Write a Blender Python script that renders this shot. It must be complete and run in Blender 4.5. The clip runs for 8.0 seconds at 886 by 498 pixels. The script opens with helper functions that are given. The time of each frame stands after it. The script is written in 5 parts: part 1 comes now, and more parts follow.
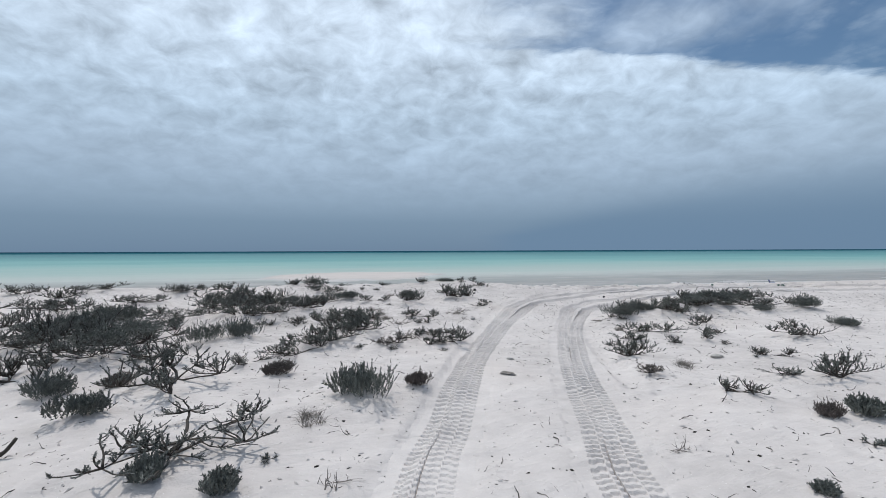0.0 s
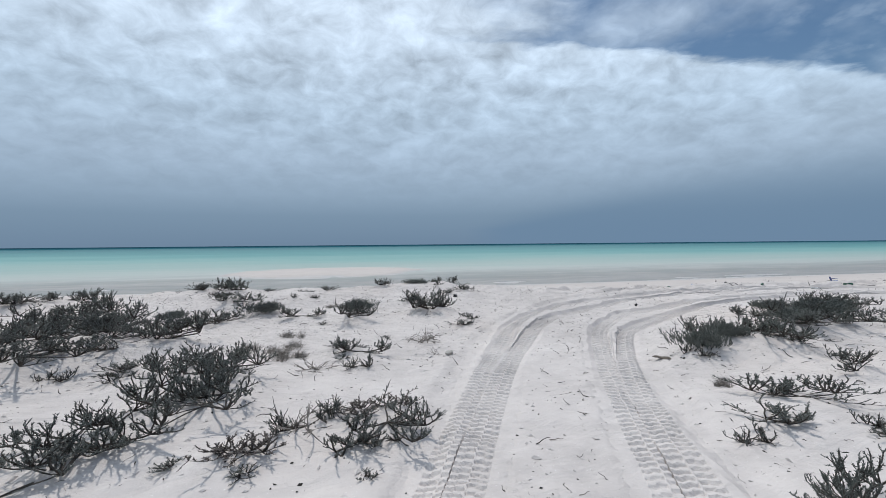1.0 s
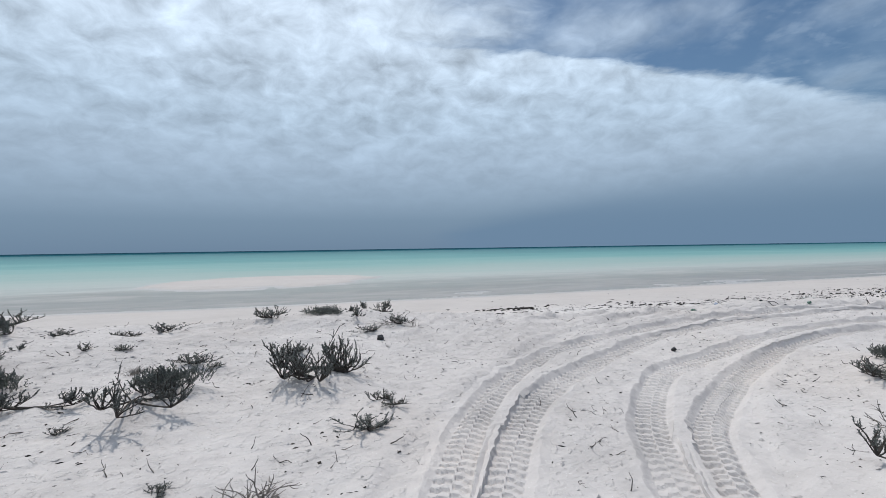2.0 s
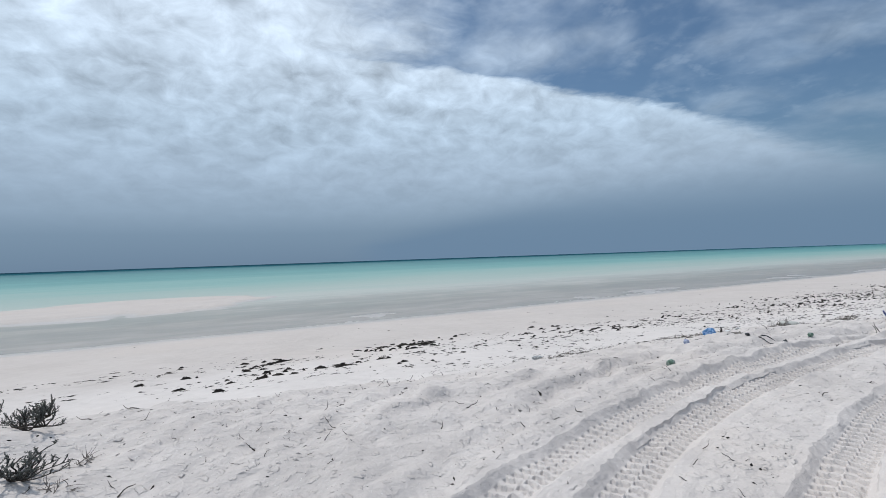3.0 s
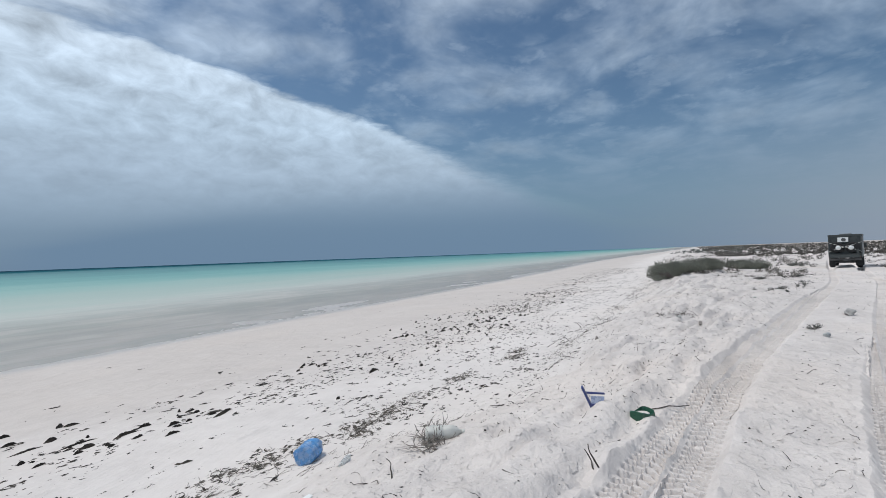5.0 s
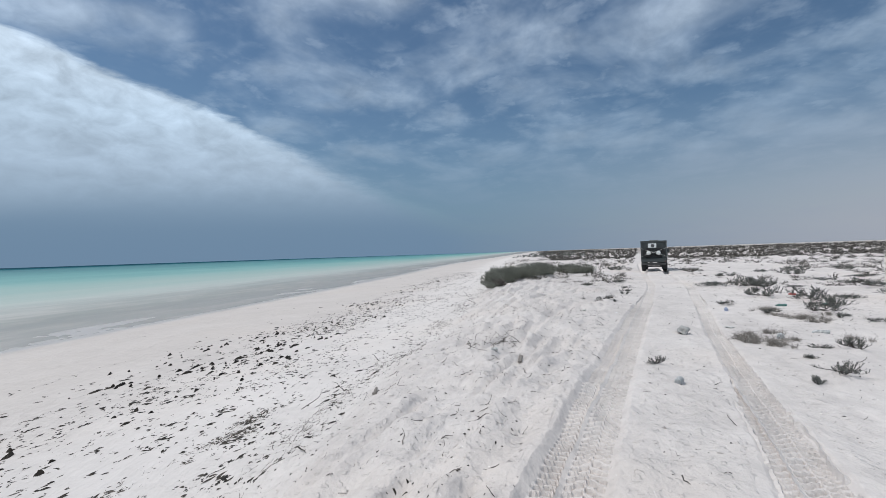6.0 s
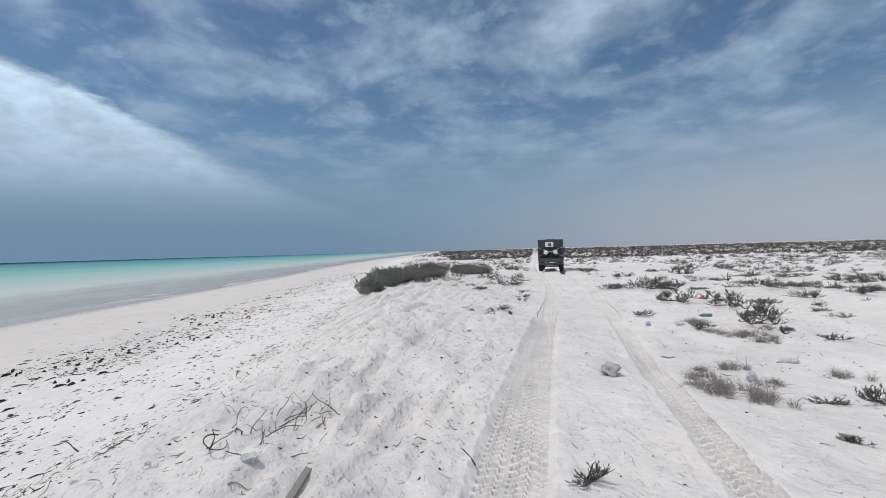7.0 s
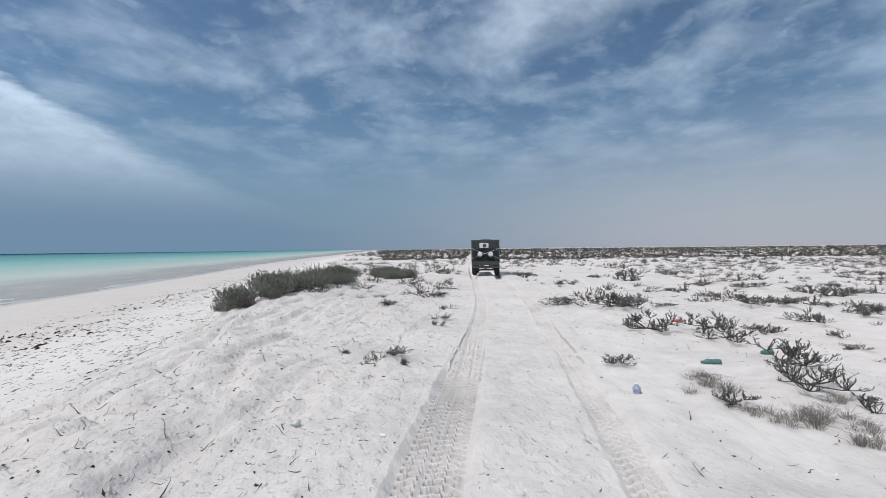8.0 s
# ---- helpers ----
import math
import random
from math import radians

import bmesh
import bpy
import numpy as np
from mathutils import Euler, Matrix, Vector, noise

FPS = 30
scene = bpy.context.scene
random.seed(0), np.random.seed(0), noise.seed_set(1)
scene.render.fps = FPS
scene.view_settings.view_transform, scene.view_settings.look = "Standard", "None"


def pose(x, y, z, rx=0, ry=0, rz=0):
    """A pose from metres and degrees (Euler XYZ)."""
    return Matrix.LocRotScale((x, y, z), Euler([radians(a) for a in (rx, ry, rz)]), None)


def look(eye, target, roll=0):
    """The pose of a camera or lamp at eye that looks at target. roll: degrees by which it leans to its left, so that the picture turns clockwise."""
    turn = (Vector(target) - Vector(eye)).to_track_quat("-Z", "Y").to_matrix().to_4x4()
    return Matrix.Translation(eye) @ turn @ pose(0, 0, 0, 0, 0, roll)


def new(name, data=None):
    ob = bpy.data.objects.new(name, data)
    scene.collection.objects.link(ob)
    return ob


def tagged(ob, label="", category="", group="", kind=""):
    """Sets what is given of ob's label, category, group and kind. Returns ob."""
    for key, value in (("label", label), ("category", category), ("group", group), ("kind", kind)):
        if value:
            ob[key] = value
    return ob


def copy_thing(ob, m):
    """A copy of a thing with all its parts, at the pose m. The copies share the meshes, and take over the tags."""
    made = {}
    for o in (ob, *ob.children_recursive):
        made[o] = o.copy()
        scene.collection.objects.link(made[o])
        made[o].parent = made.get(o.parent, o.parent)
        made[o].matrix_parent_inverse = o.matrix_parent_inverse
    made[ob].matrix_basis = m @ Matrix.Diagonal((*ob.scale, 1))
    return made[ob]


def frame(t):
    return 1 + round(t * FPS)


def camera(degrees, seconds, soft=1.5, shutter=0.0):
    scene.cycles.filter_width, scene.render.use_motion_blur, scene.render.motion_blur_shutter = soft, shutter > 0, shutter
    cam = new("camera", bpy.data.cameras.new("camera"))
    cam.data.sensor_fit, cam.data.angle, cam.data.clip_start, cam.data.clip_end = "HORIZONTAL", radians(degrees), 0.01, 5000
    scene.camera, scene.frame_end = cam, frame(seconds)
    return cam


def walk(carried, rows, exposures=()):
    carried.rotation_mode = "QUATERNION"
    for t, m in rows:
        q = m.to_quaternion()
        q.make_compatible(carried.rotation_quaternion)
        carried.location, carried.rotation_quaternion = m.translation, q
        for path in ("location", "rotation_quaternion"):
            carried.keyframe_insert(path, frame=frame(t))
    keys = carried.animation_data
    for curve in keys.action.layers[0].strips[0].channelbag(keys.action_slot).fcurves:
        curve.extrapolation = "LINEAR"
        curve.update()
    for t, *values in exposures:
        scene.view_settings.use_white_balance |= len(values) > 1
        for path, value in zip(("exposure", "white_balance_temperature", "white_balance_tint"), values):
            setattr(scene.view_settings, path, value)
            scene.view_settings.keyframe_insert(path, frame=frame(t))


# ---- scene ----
cam = camera(87.35, 8.0, soft=0.6)
PATH = [
    (0, pose(-0.000, 0.000, 2.167, 90.17, 0.22, -0.00)),
    (0.5, pose(0.176, 3.179, 2.118, 89.83, 0.43, -0.43)),
    (1, pose(0.589, 6.327, 2.052, 89.38, 0.52, -1.87)),
    (1.5, pose(1.170, 9.406, 2.072, 89.50, 0.55, -3.80)),
    (1.7, pose(1.380, 10.619, 2.116, 89.62, 0.60, -4.73)),
    (2.8, pose(3.624, 17.097, 2.111, 90.79, 1.79, -13.06)),
    (3, pose(4.335, 18.195, 2.183, 91.11, 1.93, -16.03)),
    (3.5, pose(6.315, 20.655, 2.268, 91.84, 1.96, -26.90)),
    (4, pose(8.273, 22.043, 2.402, 91.86, 1.88, -35.13)),
    (4.5, pose(10.305, 23.132, 2.404, 91.47, 1.76, -41.12)),
    (5, pose(12.379, 23.896, 2.382, 90.75, 2.04, -49.83)),
    (5.2, pose(13.261, 24.066, 2.394, 90.42, 2.14, -54.35)),
    (6.3, pose(19.987, 24.737, 2.302, 90.60, 1.70, -70.37)),
    (6.5, pose(21.080, 24.724, 2.237, 90.43, 1.64, -72.38)),
    (7, pose(23.838, 24.853, 2.201, 90.18, 1.59, -79.02)),
    (7.5, pose(26.889, 24.546, 2.304, 90.33, 1.22, -82.60)),
    (8, pose(30.008, 24.354, 2.260, 89.95, 0.65, -86.47)),
]
walk(cam, PATH, [(0, 0.04, 6500, 10), (3, 0.03, 6530, 10), (4, 0.03, 6600, 10), (5, 0.03, 6610, 10), (6.5, 0.11, 6580, 10), (8, 0.18, 6600, 10)])

# ---------------------------------------------------------------- light
SUN_HIGH, SUN_TURN = 65.0, -20.0   # degrees: elevation, bearing from +y towards +x
sun_data = bpy.data.lights.new("sun", "SUN")
sun_data.energy, sun_data.angle, sun_data.color = 2.05, radians(0.8), (1.0, 0.965, 0.92)
sun_lamp = new("sun", sun_data)
to_sun = Vector((math.sin(radians(SUN_TURN)) * math.cos(radians(SUN_HIGH)),
                 math.cos(radians(SUN_TURN)) * math.cos(radians(SUN_HIGH)), math.sin(radians(SUN_HIGH))))
sun_lamp.matrix_world = look(to_sun * 60, (0, 0, 0))


class Graph:
    """Short forms for wiring a node tree."""

    def __init__(self, tree):
        self.t = tree
        tree.nodes.clear()

    def put(self, socket, value):
        if isinstance(value, bpy.types.NodeSocket):
            self.t.links.new(value, socket)
        elif value is not None:
            socket.default_value = value

    def node(self, kind, **inputs):
        n = self.t.nodes.new(kind)
        for k, v in inputs.items():
            self.put(n.inputs[k.replace("_", " ")], v)
        return n

    def math(self, op, a, b=None, c=None, clamp=False):
        n = self.t.nodes.new("ShaderNodeMath")
        n.operation, n.use_clamp = op, clamp
        for i, v in enumerate((a, b, c)):
            if v is not None:
                self.put(n.inputs[i], v)
        return n.outputs[0]

    def add(self, a, b): return self.math("ADD", a, b)
    def sub(self, a, b): return self.math("SUBTRACT", a, b)
    def mul(self, a, b): return self.math("MULTIPLY", a, b)

    def step(self, a, lo, hi, to_lo=0.0, to_hi=1.0):
        n = self.t.nodes.new("ShaderNodeMapRange")
        n.interpolation_type = "SMOOTHSTEP"
        for i, v in enumerate((a, lo, hi, to_lo, to_hi)):
            self.put(n.inputs[i], v)
        return n.outputs[0]

    def xyz(self, x, y, z=0.0):
        n = self.t.nodes.new("ShaderNodeCombineXYZ")
        for i, v in enumerate((x, y, z)):
            self.put(n.inputs[i], v)
        return n.outputs[0]

    def split(self, v):
        n = self.t.nodes.new("ShaderNodeSeparateXYZ")
        self.put(n.inputs[0], v)
        return n.outputs

    def noise(self, vec, scale, detail=4.0, rough=0.55, warp=0.0):
        n = self.node("ShaderNodeTexNoise", Vector=vec, Scale=scale, Detail=detail, Roughness=rough, Distortion=warp)
        return n.outputs["Fac"]

    def mix(self, f, a, b, blend="MIX"):
        n = self.t.nodes.new("ShaderNodeMix")
        n.data_type, n.blend_type = "RGBA", blend
        self.put(n.inputs[0], f), self.put(n.inputs[6], a), self.put(n.inputs[7], b)
        return n.outputs[2]

    def ramp(self, f, stops, smooth=False):
        n = self.t.nodes.new("ShaderNodeValToRGB")
        e = n.color_ramp.elements
        n.color_ramp.interpolation = "EASE" if smooth else "LINEAR"
        while len(e) < len(stops):
            e.new(0.5)
        for el, (p, c) in zip(e, stops):
            el.position, el.color = p, (*c, 1.0)
        self.put(n.inputs[0], f)
        return n.outputs[0]

    def bump(self, height, strength=0.3, distance=0.02, normal=None):
        n = self.node("ShaderNodeBump", Strength=strength, Distance=distance, Height=height)
        if normal is not None:
            self.put(n.inputs["Normal"], normal)
        return n.outputs[0]


world = bpy.data.worlds.new("world")
scene.world, world.use_nodes = world, True
g = Graph(world.node_tree)
way = g.node("ShaderNodeTexCoord").outputs["Generated"]
wx, wy, wz = g.split(way)
up = g.math("MAXIMUM", wz, 0.03)
u, v = g.math("DIVIDE", wx, up), g.math("DIVIDE", wy, up)
flat = g.xyz(u, v)
along = g.xyz(g.add(g.mul(u, 0.98), g.mul(v, 0.19)), g.mul(g.sub(g.mul(v, 0.98), g.mul(u, 0.19)), 2.1), 3.7)
dome = g.math("ADD", wz, 0.16)
round_ = g.xyz(g.math("DIVIDE", wx, dome), g.math("DIVIDE", wy, dome))
edge = g.sub(g.sub(v, 2.15), g.mul(u, 0.19))
rag = g.sub(g.noise(along, 0.9, 5, 0.6), 0.5)
fine_rag = g.sub(g.noise(flat, 3.0, 5, 0.6, 0.6), 0.5)
edge = g.add(edge, g.add(g.mul(rag, 0.55), g.mul(fine_rag, 0.35)))
deck = g.step(edge, -0.06, g.add(0.14, g.mul(g.math("MAXIMUM", g.sub(u, 2.6), 0.0), 0.22)))
west = g.step(g.add(g.add(u, g.mul(rag, 1.6)), g.mul(fine_rag, 0.6)), 0.9, -0.1)
streak_n = g.noise(round_, 2.1, 5, 0.52, 0.25)
streaks = g.mul(g.step(streak_n, 0.40, 0.72), g.step(u, 9.0, 3.0, 0.36, 0.52))
wisps = g.mul(g.step(g.noise(round_, 8.5, 4, 0.55, 0.2), 0.42, 0.68), 0.24)
streaks = g.math("MAXIMUM", streaks, g.mul(wisps, g.step(streak_n, 0.33, 0.5)))
cloud = g.math("MAXIMUM", g.math("MAXIMUM", deck, west), streaks)
wide = g.math("ADD", wz, 0.42)
open_ = g.xyz(g.math("DIVIDE", wx, wide), g.math("DIVIDE", wy, wide), g.mul(wz, 0.6))
mottle = g.noise(open_, 13.0, 6, 0.58, 0.35)
mottle_big = g.noise(round_, 2.4, 3, 0.5)
white = g.ramp(wz, [(0.0, (0.155, 0.235, 0.335)), (0.06, (0.195, 0.285, 0.39)), (0.10, (0.265, 0.365, 0.48)), (0.17, (0.36, 0.47, 0.60)), (0.27, (0.45, 0.575, 0.715)), (0.42, (0.59, 0.71, 0.85)), (0.8, (0.69, 0.79, 0.92))])
puff = g.mul(g.sub(mottle, 0.5), 2.6)
shade = g.add(g.mul(puff, 0.5), g.mul(g.sub(mottle_big, 0.5), 0.75))
shade = g.add(1.0, g.mul(shade, g.step(wz, 0.04, 0.36)))
lit = g.mix(1.0, white, g.xyz(shade, shade, shade), "MULTIPLY")
sky = g.node("ShaderNodeTexSky")
sky.sky_type, sky.sun_disc = "NISHITA", False
sky.sun_elevation, sky.sun_rotation = radians(SUN_HIGH), radians(SUN_TURN)
sky.air_density, sky.dust_density, sky.ozone_density = 1.0, 0.6, 2.0
clear = g.node("ShaderNodeBackground", Color=g.mix(1.0, sky.outputs[0], (0.74, 0.88, 0.93, 1), "MULTIPLY"), Strength=0.075)
cover = g.node("ShaderNodeBackground", Color=lit, Strength=1.0)
blend = g.node("ShaderNodeMixShader")
g.put(blend.inputs[0], cloud), g.put(blend.inputs[1], clear.outputs[0]), g.put(blend.inputs[2], cover.outputs[0])
turn_in = g.math("DIVIDE", wy, g.math("MAXIMUM", wx, 0.1))
haze_col = g.mix(g.step(turn_in, 0.45, -0.6), (0.145, 0.235, 0.35, 1), (0.36, 0.385, 0.455, 1))
land_haze = g.node("ShaderNodeBackground", Color=haze_col, Strength=1.0)
haze = g.math("MAXIMUM", g.mul(g.step(wz, 0.30, 0.0), g.math("SUBTRACT", 1.0, deck)), g.mul(g.step(wz, 0.2, 0.02), g.step(u, 2.0, 6.0)))
blend2 = g.node("ShaderNodeMixShader")
g.put(blend2.inputs[0], g.mul(haze, 0.9)), g.put(blend2.inputs[1], blend.outputs[0]), g.put(blend2.inputs[2], land_haze.outputs[0])
g.put(g.node("ShaderNodeOutputWorld").inputs["Surface"], blend2.outputs[0])


# ---------------------------------------------------------------- materials
def material(name):
    m = bpy.data.materials.new(name)
    m.use_nodes = True
    return m, Graph(m.node_tree)


def finish(m, gr, **inputs):
    p = gr.node("ShaderNodeBsdfPrincipled", **inputs)
    gr.put(gr.node("ShaderNodeOutputMaterial").inputs["Surface"], p.outputs[0])
    return m


def sand_material(name, crumbled=1.0):
    m, gr = material(name)
    pos = gr.node("ShaderNodeNewGeometry").outputs["Position"]
    x, y, z = gr.split(pos)
    big = gr.noise(pos, 0.35, 4, 0.6)
    mid = gr.noise(pos, 2.6, 5, 0.62)
    grain = gr.noise(pos, 60.0, 3, 0.7)
    tone = gr.add(gr.mul(big, 0.55), gr.mul(mid, 0.45))
    col = gr.ramp(tone, [(0.32, (0.48, 0.445, 0.426)), (0.5, (0.575, 0.534, 0.512)), (0.68, (0.65, 0.608, 0.582))])
    warm = gr.step(gr.noise(pos, 0.16, 3, 0.5), 0.5, 0.68)
    col = gr.mix(gr.mul(warm, 0.35), col, (0.63, 0.56, 0.51, 1))
    col = gr.mix(gr.step(grain, 0.62, 0.78, 0, 0.35), col, (0.40, 0.36, 0.33, 1))
    col = gr.mix(gr.step(gr.noise(pos, 38.0, 2, 0.5), 0.68, 0.74, 0, 0.5), col, (0.78, 0.77, 0.75, 1))
    dust = gr.noise(pos, 11.0, 6, 0.74)
    inland = gr.sub(gr.add(47.3, gr.mul(x, 0.21)), y)
    berm = gr.mul(gr.step(inland, 20.0, 23.0), gr.step(gr.add(inland, gr.mul(big, 6.0)), 39.0, 32.0))
    loose = gr.math("MAXIMUM", berm, gr.mul(gr.step(gr.noise(pos, 0.55, 3, 0.5), 0.52, 0.62), 0.6))
    col = gr.mix(gr.mul(gr.step(dust, 0.50, 0.66, 0, 0.2), gr.add(0.25, loose)), col, (0.41, 0.385, 0.37, 1))
    col = gr.mix(gr.mul(gr.step(gr.noise(pos, 26.0, 3, 0.6), 0.68, 0.73, 0, 0.5), gr.add(0.15, loose)), col, (0.22, 0.20, 0.185, 1))
    far = gr.math("MAXIMUM", gr.step(x, 110.0, 320.0), gr.step(y, -60.0, -260.0))
    scrubby = gr.mul(gr.mul(far, gr.step(inland, 26.0, 60.0)), gr.step(gr.noise(pos, 0.16, 4, 0.6), 0.46, 0.60))
    veil = gr.mul(gr.step(inland, 30.0, 90.0), gr.math("MAXIMUM", gr.step(x, 170.0, 420.0), gr.step(y, -110.0, -320.0)))
    col = gr.mix(gr.math("MAXIMUM", gr.mul(scrubby, 0.8), gr.mul(veil, 0.62)), col, (0.15, 0.125, 0.10, 1))
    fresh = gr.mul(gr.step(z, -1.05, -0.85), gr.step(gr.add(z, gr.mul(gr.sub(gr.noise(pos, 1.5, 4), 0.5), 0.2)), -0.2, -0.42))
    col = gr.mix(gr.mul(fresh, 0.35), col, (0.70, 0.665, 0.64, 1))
    damp = gr.step(gr.add(z, gr.mul(gr.sub(gr.noise(pos, 0.8, 4), 0.5), 0.25)), -0.75, -1.25)
    col = gr.mix(gr.mul(damp, 0.55), col, (0.49, 0.447, 0.415, 1))
    wet = gr.step(gr.add(z, gr.mul(gr.sub(gr.noise(pos, 0.5, 4), 0.5), 0.07)), -1.66, -1.78)
    col = gr.mix(wet, col, gr.mix(0.6, col, (0.36, 0.345, 0.33, 1)))
    ripple = gr.noise(gr.xyz(gr.mul(gr.add(x, gr.mul(y, 0.5)), 1.1), gr.mul(gr.sub(y, gr.mul(x, 0.4)), 4.2), 0.0), 1.6, 4, 0.55, 0.4)
    soft = gr.add(gr.mul(mid, 0.45), gr.add(gr.mul(ripple, 0.3), gr.add(gr.mul(dust, 0.07), gr.mul(grain, 0.02))))
    rough = gr.add(gr.mul(mid, 0.35), gr.add(gr.mul(gr.noise(pos, 4.5, 3, 0.5), 0.5), gr.add(gr.mul(dust, 0.07), gr.mul(gr.step(gr.noise(pos, 9.0, 3, 0.5), 0.58, 0.66), 0.12))))
    h = gr.add(soft, gr.mul(rough, gr.mul(loose, 1.15 * crumbled)))
    return finish(m, gr, Base_Color=col, Roughness=gr.step(wet, 0, 1, 0.93, 0.38), Specular_IOR_Level=gr.step(wet, 0, 1, 0.12, 0.45), Normal=gr.bump(h, 0.9, 0.085))


def water_material():
    m, gr = material("lagoon_water")
    pos = gr.node("ShaderNodeNewGeometry").outputs["Position"]
    x, y, z = gr.split(pos)
    off = gr.sub(gr.sub(y, 47.3), gr.mul(x, 0.22))
    lane = gr.xyz(gr.mul(gr.add(x, gr.mul(y, 0.2)), 0.010), gr.mul(gr.sub(y, gr.mul(x, 0.2)), 0.045), 0.0)
    off = gr.mul(off, gr.add(0.55, gr.mul(gr.noise(lane, 3.0, 5, 0.6, 0.3), 0.9)))
    lg = gr.math("LOGARITHM", gr.math("MAXIMUM", off, 1.0), 10.0)
    f = gr.mul(lg, 0.3)
    patch = gr.noise(gr.xyz(gr.mul(gr.add(x, gr.mul(y, 0.2)), 0.006), gr.mul(gr.sub(y, gr.mul(x, 0.2)), 0.022), 5.0), 1.0, 4, 0.6, 0.5)
    f = gr.add(f, gr.mul(gr.sub(patch, 0.5), gr.step(f, 0.45, 0.62, 0.0, 0.22)))
    col = gr.ramp(f, [(0.0, (0.42, 0.41, 0.385)), (0.28, (0.40, 0.40, 0.375)), (0.38, (0.45, 0.46, 0.415)), (0.45, (0.45, 0.49, 0.435)), (0.51, (0.35, 0.445, 0.39)), (0.58, (0.235, 0.41, 0.36)),
                      (0.66, (0.125, 0.325, 0.295)), (0.74, (0.065, 0.235, 0.225)), (0.86, (0.03, 0.135, 0.155)), (0.95, (0.018, 0.07, 0.095)), (1.0, (0.013, 0.048, 0.072))])
    lanes = gr.noise(gr.xyz(gr.mul(gr.add(x, gr.mul(y, 0.2)), 0.2), gr.mul(gr.sub(y, gr.mul(x, 0.2)), 0.5), 0.0), 1.0, 5, 0.62, 0.6)
    bars = gr.noise(gr.xyz(gr.mul(gr.add(x, gr.mul(y, 0.2)), 0.035), gr.mul(gr.sub(y, gr.mul(x, 0.2)), 0.16), 3.0), 1.0, 4, 0.55, 0.8)
    lanes = gr.add(gr.mul(lanes, 0.55), gr.mul(bars, 0.45))
    shoal = gr.ramp(lanes, [(0.38, (0.36, 0.38, 0.355)), (0.49, (0.43, 0.435, 0.40)), (0.54, (0.51, 0.49, 0.45)), (0.62, (0.63, 0.595, 0.55))])
    col = gr.mix(gr.mul(gr.step(off, 40.0, 12.0), 0.75), col, shoal)
    foam = gr.step(gr.noise(gr.xyz(gr.mul(x, 0.05), gr.mul(y, 0.35), 0.0), 1.6, 6, 0.7), 0.66, 0.74, 0, 0.5)
    foam = gr.mul(foam, gr.step(off, 90, 30))
    col = gr.mix(foam, col, (0.66, 0.68, 0.66, 1))
    waves = gr.add(gr.noise(gr.xyz(gr.mul(x, 0.5), y, 0.0), 1.1, 4, 0.6), gr.mul(gr.noise(pos, 4.5, 3, 0.6), 0.35))
    return finish(m, gr, Base_Color=col, Roughness=0.3, Specular_IOR_Level=gr.step(off, 60.0, 900.0, 0.12, 0.0), IOR=1.33,
                  Alpha=gr.step(off, 0.0, 30.0, 0.45, 1.0), Normal=gr.bump(waves, 0.35, 0.12))


def leaf_material(name, dark, mid, light, rough=0.55):
    m, gr = material(name)
    geo = gr.node("ShaderNodeNewGeometry")
    rnd = geo.outputs["Random Per Island"]
    ob = gr.node("ShaderNodeObjectInfo").outputs["Random"]
    col = gr.ramp(gr.add(gr.mul(rnd, 0.75), gr.mul(ob, 0.25)), [(0.05, dark), (0.5, mid), (0.95, light)])
    col = gr.mix(gr.mul(gr.noise(geo.outputs["Position"], 1.7, 3), 0.35), col, (*[c * 0.75 for c in dark], 1))
    return finish(m, gr, Base_Color=col, Roughness=rough, Specular_IOR_Level=0.3)


def bark_material(name, a, b):
    m, gr = material(name)
    pos = gr.node("ShaderNodeNewGeometry").outputs["Position"]
    n = gr.noise(pos, 45, 4, 0.65)
    col = gr.mix(n, (*a, 1), (*b, 1))
    return finish(m, gr, Base_Color=col, Roughness=0.85, Specular_IOR_Level=0.2, Normal=gr.bump(n, 0.5, 0.006))


def plain_material(name, col, rough=0.5, metal=0.0, vary=0.18, scale=6.0, **more):
    m, gr = material(name)
    pos = gr.node("ShaderNodeTexCoord").outputs["Object"]
    n = gr.add(gr.mul(gr.noise(pos, scale, 5, 0.6), 0.7), gr.mul(gr.noise(pos, scale * 9, 3, 0.6), 0.3))
    c = gr.mix(n, (*[k * (1 - vary) for k in col], 1), (*[min(0.95, k * (1 + vary)) for k in col], 1))
    return finish(m, gr, Base_Color=c, Roughness=gr.step(n, 0.2, 0.8, rough * 0.85, min(1, rough * 1.15)), Metallic=metal, Normal=gr.bump(n, 0.12, 0.01), **more)


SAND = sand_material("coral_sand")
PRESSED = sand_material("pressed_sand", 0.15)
WATER = water_material()
LEAF_DARK = leaf_material("saltbush_leaf", (0.068, 0.072, 0.067), (0.125, 0.133, 0.122), (0.21, 0.22, 0.20))
LEAF_GREEN = leaf_material("seablite_leaf", (0.075, 0.082, 0.075), (0.13, 0.141, 0.126), (0.21, 0.222, 0.2))
LEAF_COAST = leaf_material("coast_bush_leaf", (0.11, 0.116, 0.092), (0.20, 0.206, 0.17), (0.30, 0.302, 0.255))
LEAF_RUST = leaf_material("rusty_leaf", (0.065, 0.055, 0.05), (0.12, 0.10, 0.09), (0.19, 0.16, 0.145))
GRASS = leaf_material("dry_grass", (0.15, 0.135, 0.12), (0.27, 0.245, 0.22), (0.40, 0.37, 0.34), 0.8)
